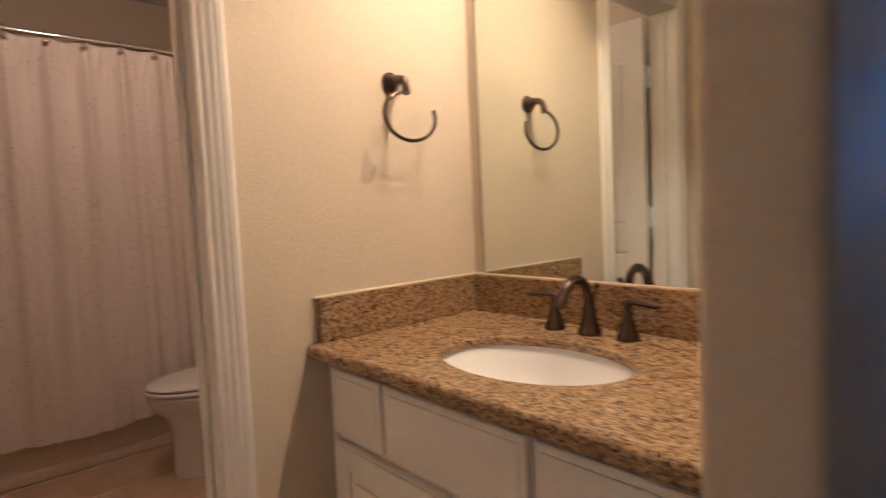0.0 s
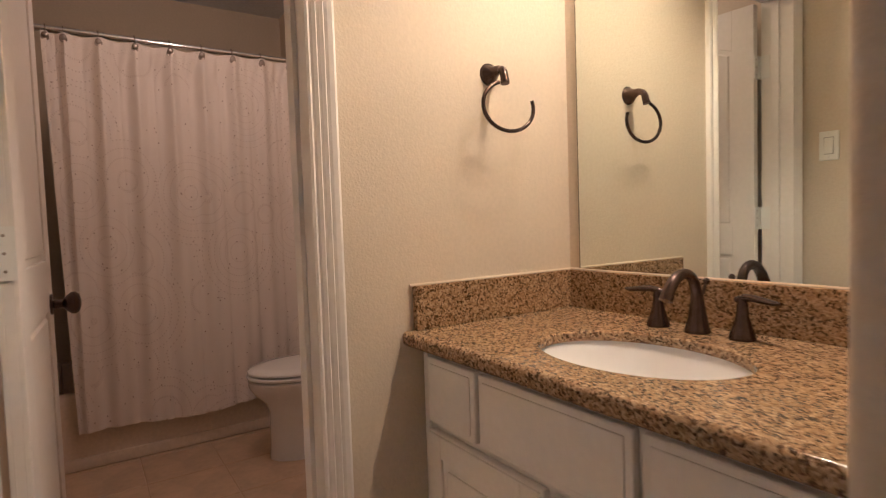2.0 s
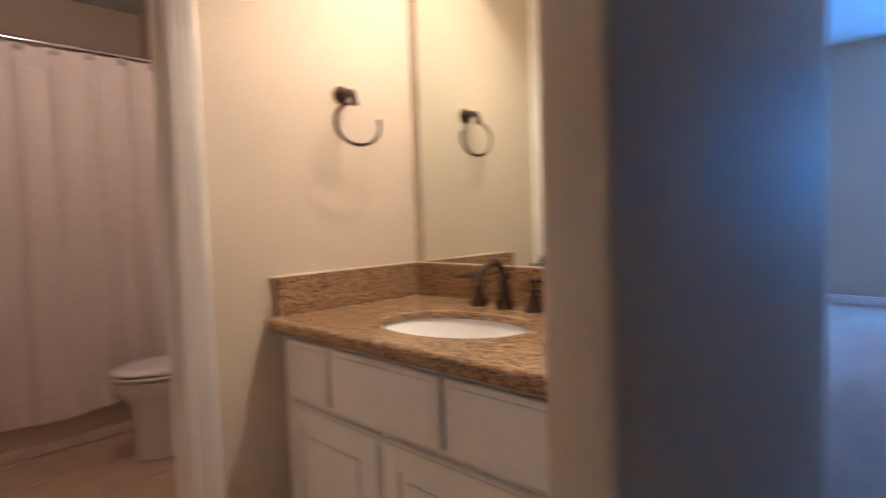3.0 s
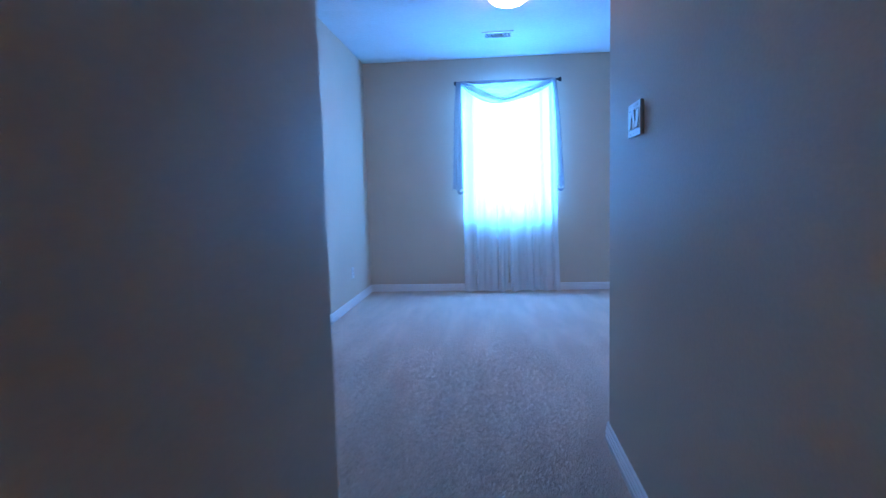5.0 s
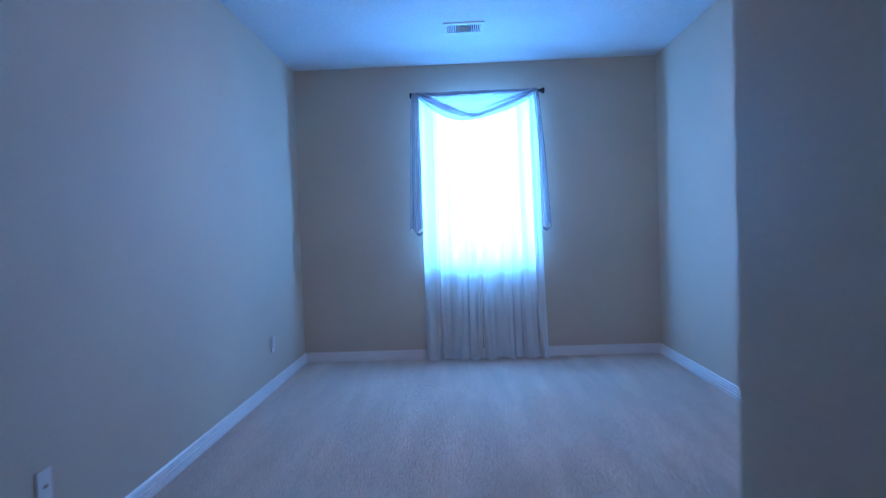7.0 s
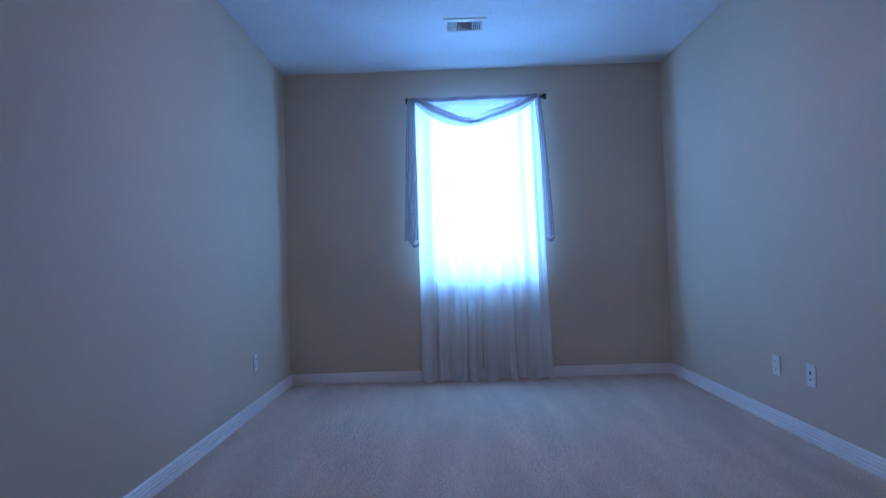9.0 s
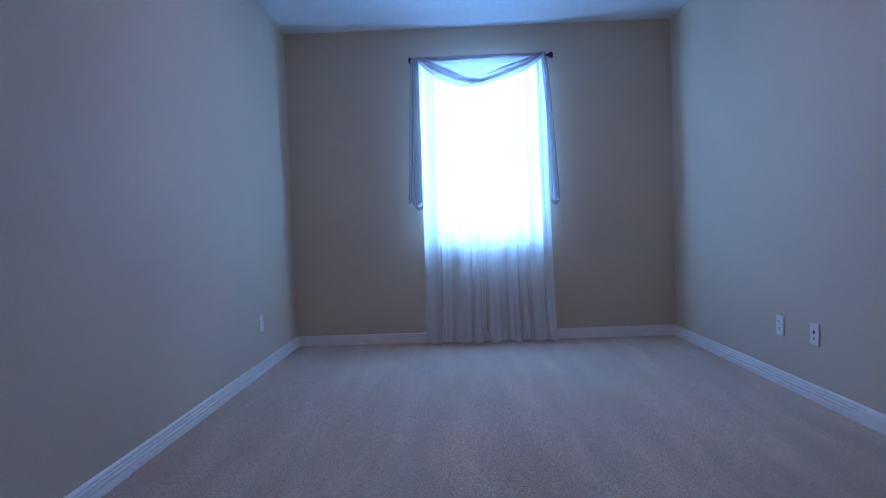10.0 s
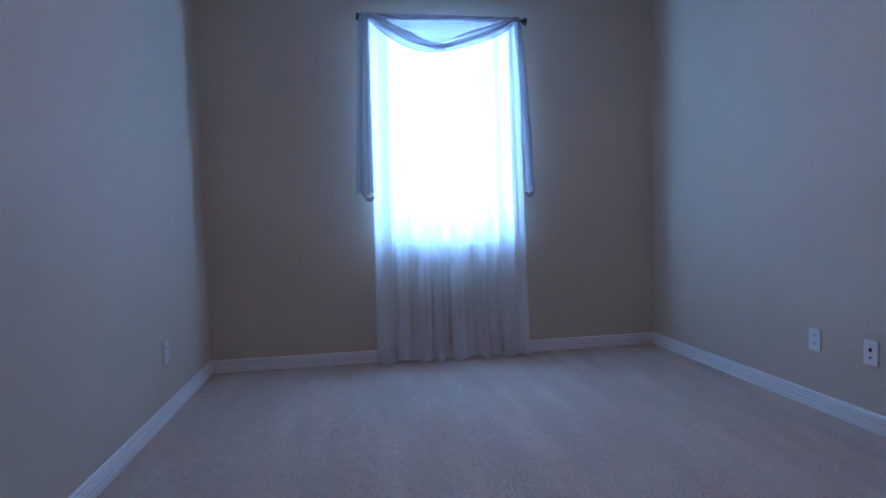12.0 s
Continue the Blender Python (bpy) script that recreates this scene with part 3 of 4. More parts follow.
# ---------------------------------------------------------------- bedroom fittings
def plate(name, label, x, y, z, turn, gangs=0, holes="outlet"):
    """A wall plate in its own xz plane, its face towards -y."""
    w = 0.072 + 0.046 * max(gangs - 1, 0)
    t = thing(name, (x, y, z), label, "switch" if gangs else "outlet", turn=turn)
    deep = 0.012 if gangs > 1 else 0.008
    part("cover_plate", boxed((-w / 2, -deep, -0.059), (w / 2, 0.0, 0.059), 0.0035 if gangs < 2 else 0.002), PLASTIC, t)
    if gangs:
        for i in range(gangs):
            cx = (i - (gangs - 1) / 2) * 0.046
            # A raised grey sheet paints the shade round each rocker.
            part("gap", boxed((cx - 0.0178, -deep - 0.0006, -0.0345), (cx + 0.0178, -deep + 0.001, 0.0345)), SHADOWGAP, t, "grey sheet for the shade in the gap round the rocker")
            r = part("rocker", boxed((-0.0165, -0.0028, -0.033), (0.0165, 0.003, 0.033), 0.0015), PLASTIC, t)
            r.matrix_local = pose(cx, -deep - 0.0006, 0, 5 if i % 2 else -5, 0, 0)
            for s in (-0.047, 0.047):
                screw = part("screw", tube([(cx, -deep + 0.001, s), (cx, -deep - 0.0012, s)], 0.0034, 12), PLASTIC, t)
                part("slot", boxed((cx - 0.003, -deep - 0.0016, s - 0.0005), (cx + 0.003, -deep - 0.001, s + 0.0005)), SHADOWGAP, screw)
    elif holes == "outlet":
        for s in (-0.020, 0.020):
            part("receptacle", tube([(0, -0.006, s), (0, -0.010, s)], 0.0165, 20), PLASTIC, t)
            bm = bmesh.new()
            for dx in (-0.006, 0.006):
                box(bm, (dx - 0.0012, -0.0108, s - 0.002), (dx + 0.0012, -0.0100, s + 0.007))
            box(bm, (-0.002, -0.0108, s - 0.010), (0.002, -0.0100, s - 0.006))
            part("slots", bm, DARKSLOT, t, "near-black bars for the shade in the slots")
        part("screw", tube([(0, -0.0075, 0), (0, -0.0095, 0)], 0.003, 10), PLASTIC, t)
    elif holes == "jack":
        part("jack", boxed((-0.007, -0.0095, 0.004), (0.007, -0.0075, 0.022), 0.001), DARKSLOT, t, "dark jack")
        part("connector", tube([(0, -0.0075, -0.022), (0, -0.0105, -0.022)], 0.006, 14), NICKEL, t, "small metal connector")
        for s in (-0.046, 0.046):
            part("screw", tube([(0, -0.0075, s), (0, -0.0095, s)], 0.003, 10), PLASTIC, t)
    else:
        part("connector", tube([(0, -0.007, 0), (0, -0.016, 0)], 0.006, 12), NICKEL, t, "threaded metal connector")
        for s in (-0.042, 0.042):
            part("screw", tube([(0, -0.0075, s), (0, -0.0095, s)], 0.003, 10), PLASTIC, t)
    return t


plate("wall_outlet", "white duplex outlet low on the west wall near the passage", XW, 4.318, 0.345, 90)
plate("cable_plate", "white cable plate low on the west wall", XW, 4.740, 0.352, 90, holes="cable")
plate("wall_outlet", "white duplex outlet low on the west wall near the window", XW, 7.113, 0.358, 90)
plate("wall_outlet", "white duplex outlet low on the east wall", XE, 6.457, 0.358, -90)
plate("phone_plate", "white plate with dark jack low on the east wall", XE, 6.147, 0.361, -90, holes="jack")
plate("light_switch", "white three-gang rocker switch on the passage wall", HR, 3.442, 1.388, -90, gangs=3)


def ceiling_vent(x, y):
    v = thing("ceiling_vent", (x, y, H), "white metal ceiling air register with louvres", "vent", turn=0)
    bm = bmesh.new()
    for lo, hi in (((-0.155, -0.115, -0.010), (0.155, -0.075, 0)), ((-0.155, 0.075, -0.010), (0.155, 0.115, 0)),
                   ((-0.155, -0.075, -0.010), (-0.125, 0.075, 0)), ((0.125, -0.075, -0.010), (0.155, 0.075, 0))):
        box(bm, lo, hi, 0.002)
    part("frame", bm, VENT, v)
    # A flat near-black sheet paints the duct's shade; no opening is cut.
    part("backing", boxed((-0.125, -0.075, -0.002), (0.125, 0.075, 0.0)), DARKSLOT, v, "near-black sheet for the shade in the duct")
    for side in (-1, 1):
        for i in range(5):
            s = part("slat", boxed((-0.004, -0.073, -0.0015), (0.004, 0.073, 0.0015)), VENT, v)
            s.matrix_local = pose(side * (0.060 + i * 0.0145), 0, -0.006, 0, side * 40, 0)
    for i in range(11):
        s = part("cross_slat", boxed((-0.050, -0.0045, -0.0012), (0.050, 0.0045, 0.0012)), VENT, v)
        s.matrix_local = pose(0, -0.066 + i * 0.0132, -0.006, 35, 0, 0)


ceiling_vent(1.585, 7.095)


def ceiling_lamp(x, y):
    c = thing("ceiling_lamp", (x, y, H), "flush dome ceiling light with dark bronze rim and lit opal glass", "ceiling lamp")
    part("rim", loft([(0, 0, 0, 0.155, 0.155), (0, 0, -0.012, 0.168, 0.168), (0, 0, -0.030, 0.172, 0.172), (0, 0, -0.040, 0.164, 0.164), (0, 0, -0.040, 0.15, 0.15)], 48), BRONZE, c, "dark bronze rim", True)
    part("dome", loft([(0, 0, -0.036, 0.158, 0.158), (0, 0, -0.052, 0.150, 0.150), (0, 0, -0.074, 0.122, 0.122), (0, 0, -0.090, 0.080, 0.080), (0, 0, -0.098, 0.030, 0.030)], 48), DOME, c, "glowing opal glass dome", True)


ceiling_lamp(1.655, 5.98)


# ---------------------------------------------------------------- doors
def casing(name, at, turn, w, h, label, width=0.075):
    """Fluted trim round an opening w wide and h high, in its own xz plane from x=0, its face towards -y."""
    t = thing(name, at, label, "door trim", kind="structure", turn=turn)
    prof = ((0, 0), (0, -0.010), (0.006, -0.013), (0.012, -0.010), (0.017, -0.014), (0.025, -0.0175), (0.030, -0.012), (0.036, -0.016),
            (0.044, -0.0195), (0.049, -0.014), (0.056, -0.018), (0.068, -0.020), (0.075, -0.017), (0.075, 0))

    def strip(a, b, mirror, nm, horizontal=False):
        bm = bmesh.new()
        k = len(prof)
        loops = []
        for end in (a, b):
            vs = []
            for q, d in ((q * width / 0.075, d) for q, d in prof):
                vs.append(bm.verts.new((end[0], d, end[1] + q) if horizontal else (end[0] + (-q if mirror else q), d, end[1])))
            loops.append(vs)
        for i in range(k):
            bm.faces.new((loops[0][i], loops[0][(i + 1) % k], loops[1][(i + 1) % k], loops[1][i]))
        bm.faces.new(loops[0]), bm.faces.new(loops[1][::-1])
        part(nm, bm, TRIM, t)
    strip((0, 0), (0, h + width), True, "side_casing")
    strip((w, 0), (w, h + width), False, "side_casing")
    strip((0.0, h), (w, h), False, "head_casing", True)
    return t


def door_leaf(name, at, turn, w, h, label, knob_x, knob_z=0.90, hinges=()):
    """A two-panel moulded door; hinge edge at x=0, leaf along +x, thickness in +y, faces at y=0 and y=0.035."""
    t = thing(name, at, label, "door", kind="structure", turn=turn)
    part("leaf", boxed((0.003, 0.0085, 0.012), (w - 0.003, 0.0265, h - 0.004), 0.002), TRIM, t)
    st, rise = 0.095, 0.045
    spring = h - 0.13 - rise                               # where the upper panel's arch begins

    def arched(x0, x1, z0, z1, up, n=12):
        """An upright panel outline in the xz plane whose top bows up by up."""
        return [(x0, z0), (x1, z0)] + [(x1 + (x0 - x1) * i / n, z1 + up * math.sin(math.pi * i / n)) for i in range(n + 1)]

    def slab(bm, outline, y0, y1):
        lo, hi = [bm.verts.new((x, y0, z)) for x, z in outline], [bm.verts.new((x, y1, z)) for x, z in outline]
        for i in range(len(lo)):
            bm.faces.new((lo[i - 1], lo[i], hi[i], hi[i - 1]))
        bm.faces.new(lo[::-1]), bm.faces.new(hi)
    for y0, y1 in ((0.0, 0.0105), (0.0245, 0.035)):
        bm = bmesh.new()
        box(bm, (0.003, y0, 0.012), (st, y1, h - 0.004), 0.002), box(bm, (w - st, y0, 0.012), (w - 0.003, y1, h - 0.004), 0.002)
        for a, b in ((0.012, 0.20), (0.86, 0.985)):
            box(bm, (st, y0 + 0.0002, a), (w - st, y1 - 0.0002, b), 0.002)
        arc = arched(st, w - st, 0, spring, rise)[2:]
        slab(bm, arc + [(st, h - 0.004), (w - st, h - 0.004)], y0 + 0.0002, y1 - 0.0002)
        part("frame_face", bm, TRIM, t)
        for a, b, up in ((0.20, 0.86, 0.0), (0.985, spring, rise)):
            bm = bmesh.new()
            ys = (0.009, 0.003, 0.0015) if y0 == 0 else (0.026, 0.032, 0.0335)
            loops = [[bm.verts.new((x, y, z)) for x, z in arched(st + q, w - st - q, a + q, b - q, up)] for q, y in zip((0.014, 0.020, 0.052), ys)]
            for p, q in zip(loops, loops[1:]):
                for i in range(len(p)):
                    bm.faces.new((p[i - 1], p[i], q[i], q[i - 1]))
            bm.faces.new(loops[-1]), bm.faces.new(loops[0][::-1])
            part("raised_panel", bm, TRIM, t)
    for s in (-1, 1):
        base = 0.0 if s < 0 else 0.035
        k = [(d, q) for d, q in ((0, 0.026), (0.006, 0.026), (0.009, 0.012), (0.026, 0.010), (0.034, 0.020), (0.044, 0.028), (0.054, 0.029), (0.062, 0.022), (0.066, 0.008))]
        part("door_knob", tube([(knob_x, base + s * d, knob_z) for d, _ in k], [q for _, q in k], 24), BRONZE, t, "dark bronze round knob", True)
    for z in hinges:
        hg = part("hinge", prism(rounded(0.001, 0.036, z - 0.048, z + 0.048, (0, 0.011, 0.011, 0)), -0.0006, 0.0028, Matrix(((0, 0, 1, 0), (1, 0, 0, 0), (0, 1, 0, 0), (0, 0, 0, 1)))), PLASTIC, t, "white painted hinge")
        part("jamb_plate", boxed((-0.040, 0.0472, z - 0.048), (0.004, 0.0502, z + 0.048), 0.0008), PLASTIC, hg)
        part("barrel", tube([(0.002, 0.042, z - 0.048), (0.002, 0.042, z + 0.048)], 0.007, 14), PLASTIC, hg)
        for dz in (-0.032, 0.0, 0.032):
            part("screw", tube([(-0.0015, 0.018, z + dz), (0.0, 0.018, z + dz)], 0.003, 8), NICKEL, hg)
    return t


# toilet room doorway: lining, trim, stop, and the open door
DW = DOOR_Y1 - DOOR_Y0
lining = thing("door_lining_1", (XT - 0.0575, 0, 0), "white painted wooden door lining with stop", "door frame", kind="structure")
for nm, lo, hi in (("jamb", (-0.0595, DOOR_Y1, 0), (0.0595, DOOR_Y1 + 0.015, DOOR_H)), ("jamb", (-0.0595, DOOR_Y0 - 0.015, 0), (0.0595, DOOR_Y0, DOOR_H)),
                   ("head", (-0.0595, DOOR_Y0 - 0.015, DOOR_H), (0.0595, DOOR_Y1 + 0.015, DOOR_H + 0.015)),
                   ("stop", (-0.015, DOOR_Y1 - 0.011, 0), (0.015, DOOR_Y1, DOOR_H - 0.011)), ("stop", (-0.015, DOOR_Y0, 0), (0.015, DOOR_Y0 + 0.011, DOOR_H - 0.011))):
    part(nm, boxed(lo, hi, 0.0015), TRIM, lining)
casing("door_trim_1", (XT, DOOR_Y0, 0), 90, DW, DOOR_H, "white fluted wooden trim round the toilet room doorway", 0.062)
door_leaf("door_1", (XT - 0.120, DOOR_Y0 + 0.050, 0), 177.6, DW, DOOR_H - 0.005, "white two-panel door standing open into the toilet room", DW - 0.06, 0.872, (0.25, 1.02, 1.66))

# closet door in the wall opposite the mirror
casing("door_trim_2", (0.925, YS, 0), 180, 0.60, DOOR_H, "white fluted wooden trim round the closet door")
door_leaf("door_2", (0.923, YS + 0.004, 0), 180, 0.596, DOOR_H - 0.005, "white closed two-panel closet door", 0.545, 0.90)
plate("light_switch", "white rocker switch beside the closet door", 0.150, YS, 1.305, 180, gangs=1)


# ---------------------------------------------------------------- vanity
CT, CF, CX0, CX1 = 0.800, 1.535, XT, JX       # counter top, its front, its two ends
SINK = (0.505, 1.775, 0.205, 0.150)


def panel_front(name, parent, x0, x1, z0, z1, y):
    """A drawer or door front with an edge step and a sunk bead; its face towards -y."""
    d = part(name, boxed((x0, y - 0.018, z0), (x1, y, z1), 0.004, 2), CABINET, parent)
    i = 0.014
    part("raised_field", boxed((x0 + i, y - 0.0205, z0 + i), (x1 - i, y - 0.017, z1 - i), 0.0022, 2), CABINET, d)
    return d


def door_front(name, parent, x0, x1, z0, z1, y):
    d = part(name, boxed((x0, y - 0.018, z0), (x1, y, z1), 0.004, 2), CABINET, parent)
    s = 0.055
    for nm, lo, hi in (("stile", (x0 + 0.004, z0 + 0.004), (x0 + s, z1 - 0.004)), ("stile", (x1 - s, z0 + 0.004), (x1 - 0.004, z1 - 0.004)),
                       ("rail", (x0 + s, z0 + 0.004), (x1 - s, z0 + s)), ("rail", (x0 + s, z1 - s), (x1 - s, z1 - 0.004))):
        part(nm, boxed((lo[0], y - 0.0245, lo[1]), (hi[0], y - 0.0165, hi[1]), 0.002), CABINET, d)
    part("raised_field", boxed((x0 + s + 0.02, y - 0.0235, z0 + s + 0.02), (x1 - s - 0.02, y - 0.017, z1 - s - 0.02), 0.005, 2), CABINET, d)
    return d


def vanity():
    FY = 1.595
    v = thing("vanity_cabinet", (0, 0, 0), "white painted wooden vanity cabinet with drawers and doors", "cabinet")
    bm = boxed((CX0 + 0.002, FY, 0.09), (CX1 - 0.002, FY + 0.018, CT - 0.036))
    box(bm, (CX0 + 0.002, FY + 0.018, 0.09), (CX0 + 0.02, YM - 0.002, CT - 0.036)), box(bm, (CX1 - 0.02, FY + 0.018, 0.09), (CX1 - 0.002, YM - 0.002, CT - 0.036))
    box(bm, (CX0 + 0.02, FY + 0.018, 0.09), (CX1 - 0.02, YM - 0.002, 0.108))
    part("body", bm, CABINET, v)
    part("toe_kick", boxed((CX0 + 0.002, FY + 0.06, 0.001), (CX1 - 0.002, FY + 0.075, 0.09)), CABINET, v)
    part("scribe_strip", boxed((CX0 + 0.001, FY - 0.006, 0.09), (CX0 + 0.020, FY, CT - 0.036), 0.002), CABINET, v)
    for a, b in ((0.082, 0.262), (0.276, 0.648), (0.664, 0.920)):
        panel_front("drawer_front", v, a, b, 0.590, 0.742, FY)
    for a, b in ((0.082, 0.458), (0.472, 0.920)):
        door_front("door", v, a, b, 0.115, 0.573, FY)


vanity()


def countertop():
    """The slab with its oval cut-out and a rounded front edge."""
    c = thing("countertop", (0, 0, 0), "polished brown speckled granite countertop with rounded edge", "countertop")
    n = 64
    cx, cy, rx, ry = SINK
    x0, x1, y0, y1 = CX0 + 0.001, CX1 - 0.001, CF, YM - 0.001
    bm = bmesh.new()
    th = 0.036
    inner, outer = [], []
    for i in range(n):
        a = 2 * math.pi * i / n
        c_, s_ = math.cos(a), math.sin(a)
        inner.append((cx + rx * c_, cy + ry * s_))
        k = min(((x1 if c_ > 0 else x0) - cx) / c_ if abs(c_) > 1e-6 else 1e9, ((y1 if s_ > 0 else y0 + 0.014) - cy) / s_ if abs(s_) > 1e-6 else 1e9)
        outer.append((cx + k * c_, cy + k * s_))
    for corner in ((x0, y0 + 0.014), (x1, y0 + 0.014), (x0, y1), (x1, y1)):
        i = min(range(n), key=lambda j: (outer[j][0] - corner[0]) ** 2 + (outer[j][1] - corner[1]) ** 2)
        outer[i] = corner
    rings = []
    for pts, z in ((inner, CT - 0.022), (inner, CT - 0.004), ([(cx + (p[0] - cx) * 1.018, cy + (p[1] - cy) * 1.024) for p in inner], CT), (outer, CT)):
        rings.append([bm.verts.new((x, y, z)) for x, y in pts])
    for p, q in zip(rings, rings[1:]):
        for i in range(n):
            bm.faces.new((p[i], p[(i + 1) % n], q[(i + 1) % n], q[i]))
    part("slab", bm, GRANITE, c, smooth=True)
    bm = bmesh.new()
    prof = [(y0 + 0.014 - 0.014 * math.sin(radians(a)), CT - 0.014 + 0.014 * math.cos(radians(a))) for a in range(0, 91, 15)]
    prof += [(y0 + 0.014 - 0.014 * math.cos(radians(a)), CT - th + 0.014 - 0.014 * math.sin(radians(a))) for a in range(15, 91, 15)] + [(y0 + 0.07, CT - th)]
    a, b = [bm.verts.new((x0, y, z)) for y, z in prof], [bm.verts.new((x1, y, z)) for y, z in prof]
    for i in range(len(prof) - 1):
        bm.faces.new((a[i], a[i + 1], b[i + 1], b[i]))
    part("rounded_edge", bm, GRANITE, c, smooth=True)
    part("back_splash", boxed((x0 + 0.0205, YM - 0.022, CT + 0.0005), (x1, YM - 0.001, CT + 0.104), 0.0015), GRANITE, c, "granite back splash")
    part("side_splash", boxed((x0, CF + 0.030, CT + 0.0005), (x0 + 0.020, YM - 0.001, CT + 0.104), 0.0015), GRANITE, c, "granite side splash")
    part("caulk", tube([(x0 + 0.004, CF + 0.021, CT + 0.1045), (x0 + 0.004, YM - 0.004, CT + 0.1045)], 0.0038, 8), CAULK, c, "bead of cream caulk")
    part("caulk", tube([(x0 + 0.004, YM - 0.004, CT + 0.1045), (x1, YM - 0.004, CT + 0.1045)], 0.0038, 8), CAULK, c, "bead of cream caulk")


countertop()


def sink():
    cx, cy, rx, ry = SINK
    s = thing("sink", (cx, cy, CT - 0.0225), "white oval undermount china sink", "sink")
    rings = [(0, 0, 0, rx + 0.02, ry + 0.02), (0, 0, 0, rx + 0.006, ry + 0.006)]
    for a in range(1, 11):
        q = a / 10
        k = 1 - 0.42 * q - 0.50 * q ** 4
        rings.append((0, 0.012 * q, -0.125 * q, (rx + 0.006) * k, (ry + 0.006) * k))
    bm = loft(rings, 56, False)
    part("bowl", bm, CERAMIC, s, smooth=True)
    part("drain", loft([(0, 0.01, -0.1235, 0.022, 0.022), (0, 0.01, -0.1215, 0.022, 0.022), (0, 0.01, -0.120, 0.016, 0.016)], 24), BRONZE, s, "dark drain stopper", True)


sink()
FAUCET_Y = 2.000


def faucet():
    f = thing("faucet", (0.488, FAUCET_Y, CT), "oil-rubbed bronze widespread faucet with arched spout", "faucet")
    body = [(0, 0, 0.0), (0, 0, 0.006), (0, 0, 0.03), (0, -0.001, 0.07), (0, -0.006, 0.095), (0, -0.020, 0.118), (0, -0.045, 0.128), (0, -0.072, 0.121), (0, -0.094, 0.102), (0, -0.108, 0.078)]
    rad = [0.0265, 0.026, 0.0195, 0.0130, 0.0112, 0.0106, 0.0108, 0.0115, 0.0125, 0.0138]
    pts = smoothed(body, 5)
    rr = np.interp(np.linspace(0, len(rad) - 1, len(pts)), range(len(rad)), rad)
    part("spout", tube(pts, list(rr), 20), BRONZE, f, smooth=True)
    part("lift_rod", tube([(0, 0.016, 0.07), (0, 0.030, 0.098), (0, 0.034, 0.106), (0, 0.036, 0.112)], [0.003, 0.0035, 0.008, 0.004], 12), BRONZE, f, smooth=True)
    for sx in (-1, 1):
        x = sx * 0.094
        part("handle_base", loft([(x, 0, 0, 0.0245, 0.0245), (x, 0, 0.006, 0.0245, 0.0245), (x, 0, 0.020, 0.0200, 0.0200), (x, 0, 0.045, 0.0125, 0.0125), (x, 0, 0.070, 0.0100, 0.0100), (x, 0, 0.078, 0.0100, 0.0100), (x, 0, 0.084, 0.007, 0.007)], 24), BRONZE, f, smooth=True)
        lever = smoothed([(x - sx * 0.012, 0.0, 0.078), (x + sx * 0.012, -0.002, 0.084), (x + sx * 0.040, -0.006, 0.082), (x + sx * 0.066, -0.010, 0.079), (x + sx * 0.078, -0.012, 0.080)], 4)
        k = len(lever)
        part("lever", tube(lever, [0.0065 + 0.004 * math.sin(math.pi * i / (k - 1)) for i in range(k)], 14, [0.9 - 0.5 * i / (k - 1) for i in range(k)]), BRONZE, f, smooth=True)


faucet()


def wall_mirror():
    m = thing("wall_mirror", (0.088, YM, CT + 0.108), "large frameless plate mirror above the granite splash", "mirror")
    w, h = CX1 - 0.004 - 0.088, 1.03
    part("mirror_plate", boxed((0, -0.006, 0), (w, -0.0005, h)), MIRROR, m)
    part("dark_edge", boxed((-0.0025, -0.0055, 0), (-0.0002, -0.0008, h)), RODMETAL, m, "dark silvering edge")
    part("dark_edge", boxed((0, -0.0055, -0.0025), (w, -0.0008, -0.0002)), RODMETAL, m, "dark silvering edge")


wall_mirror()


def towel_ring():
    t = thing("towel_ring", (XT, 1.812, 1.418), "oil-rubbed bronze open towel ring on the wall", "towel ring")
    arm = smoothed([(0, 0, 0), (0.006, 0, 0), (0.022, 0.001, 0.002), (0.042, 0.001, 0.004), (0.058, 0.000, -0.006), (0.066, -0.002, -0.036)], 5)
    rad = np.interp(np.linspace(0, 5, len(arm)), range(6), (0.029, 0.026, 0.0150, 0.0095, 0.0098, 0.0112))
    part("arm", tube(arm, list(rad), 20), BRONZE, t, smooth=True)
    ring = []
    for i in range(41):
        a = radians(112 + 268 * i / 40)
        ring.append((0.064, 0.010 + 0.080 * math.cos(a), -0.090 + 0.060 * math.sin(a)))
    part("ring", tube(ring, 0.0050, 12), BRONZE, t, smooth=True)


towel_ring()


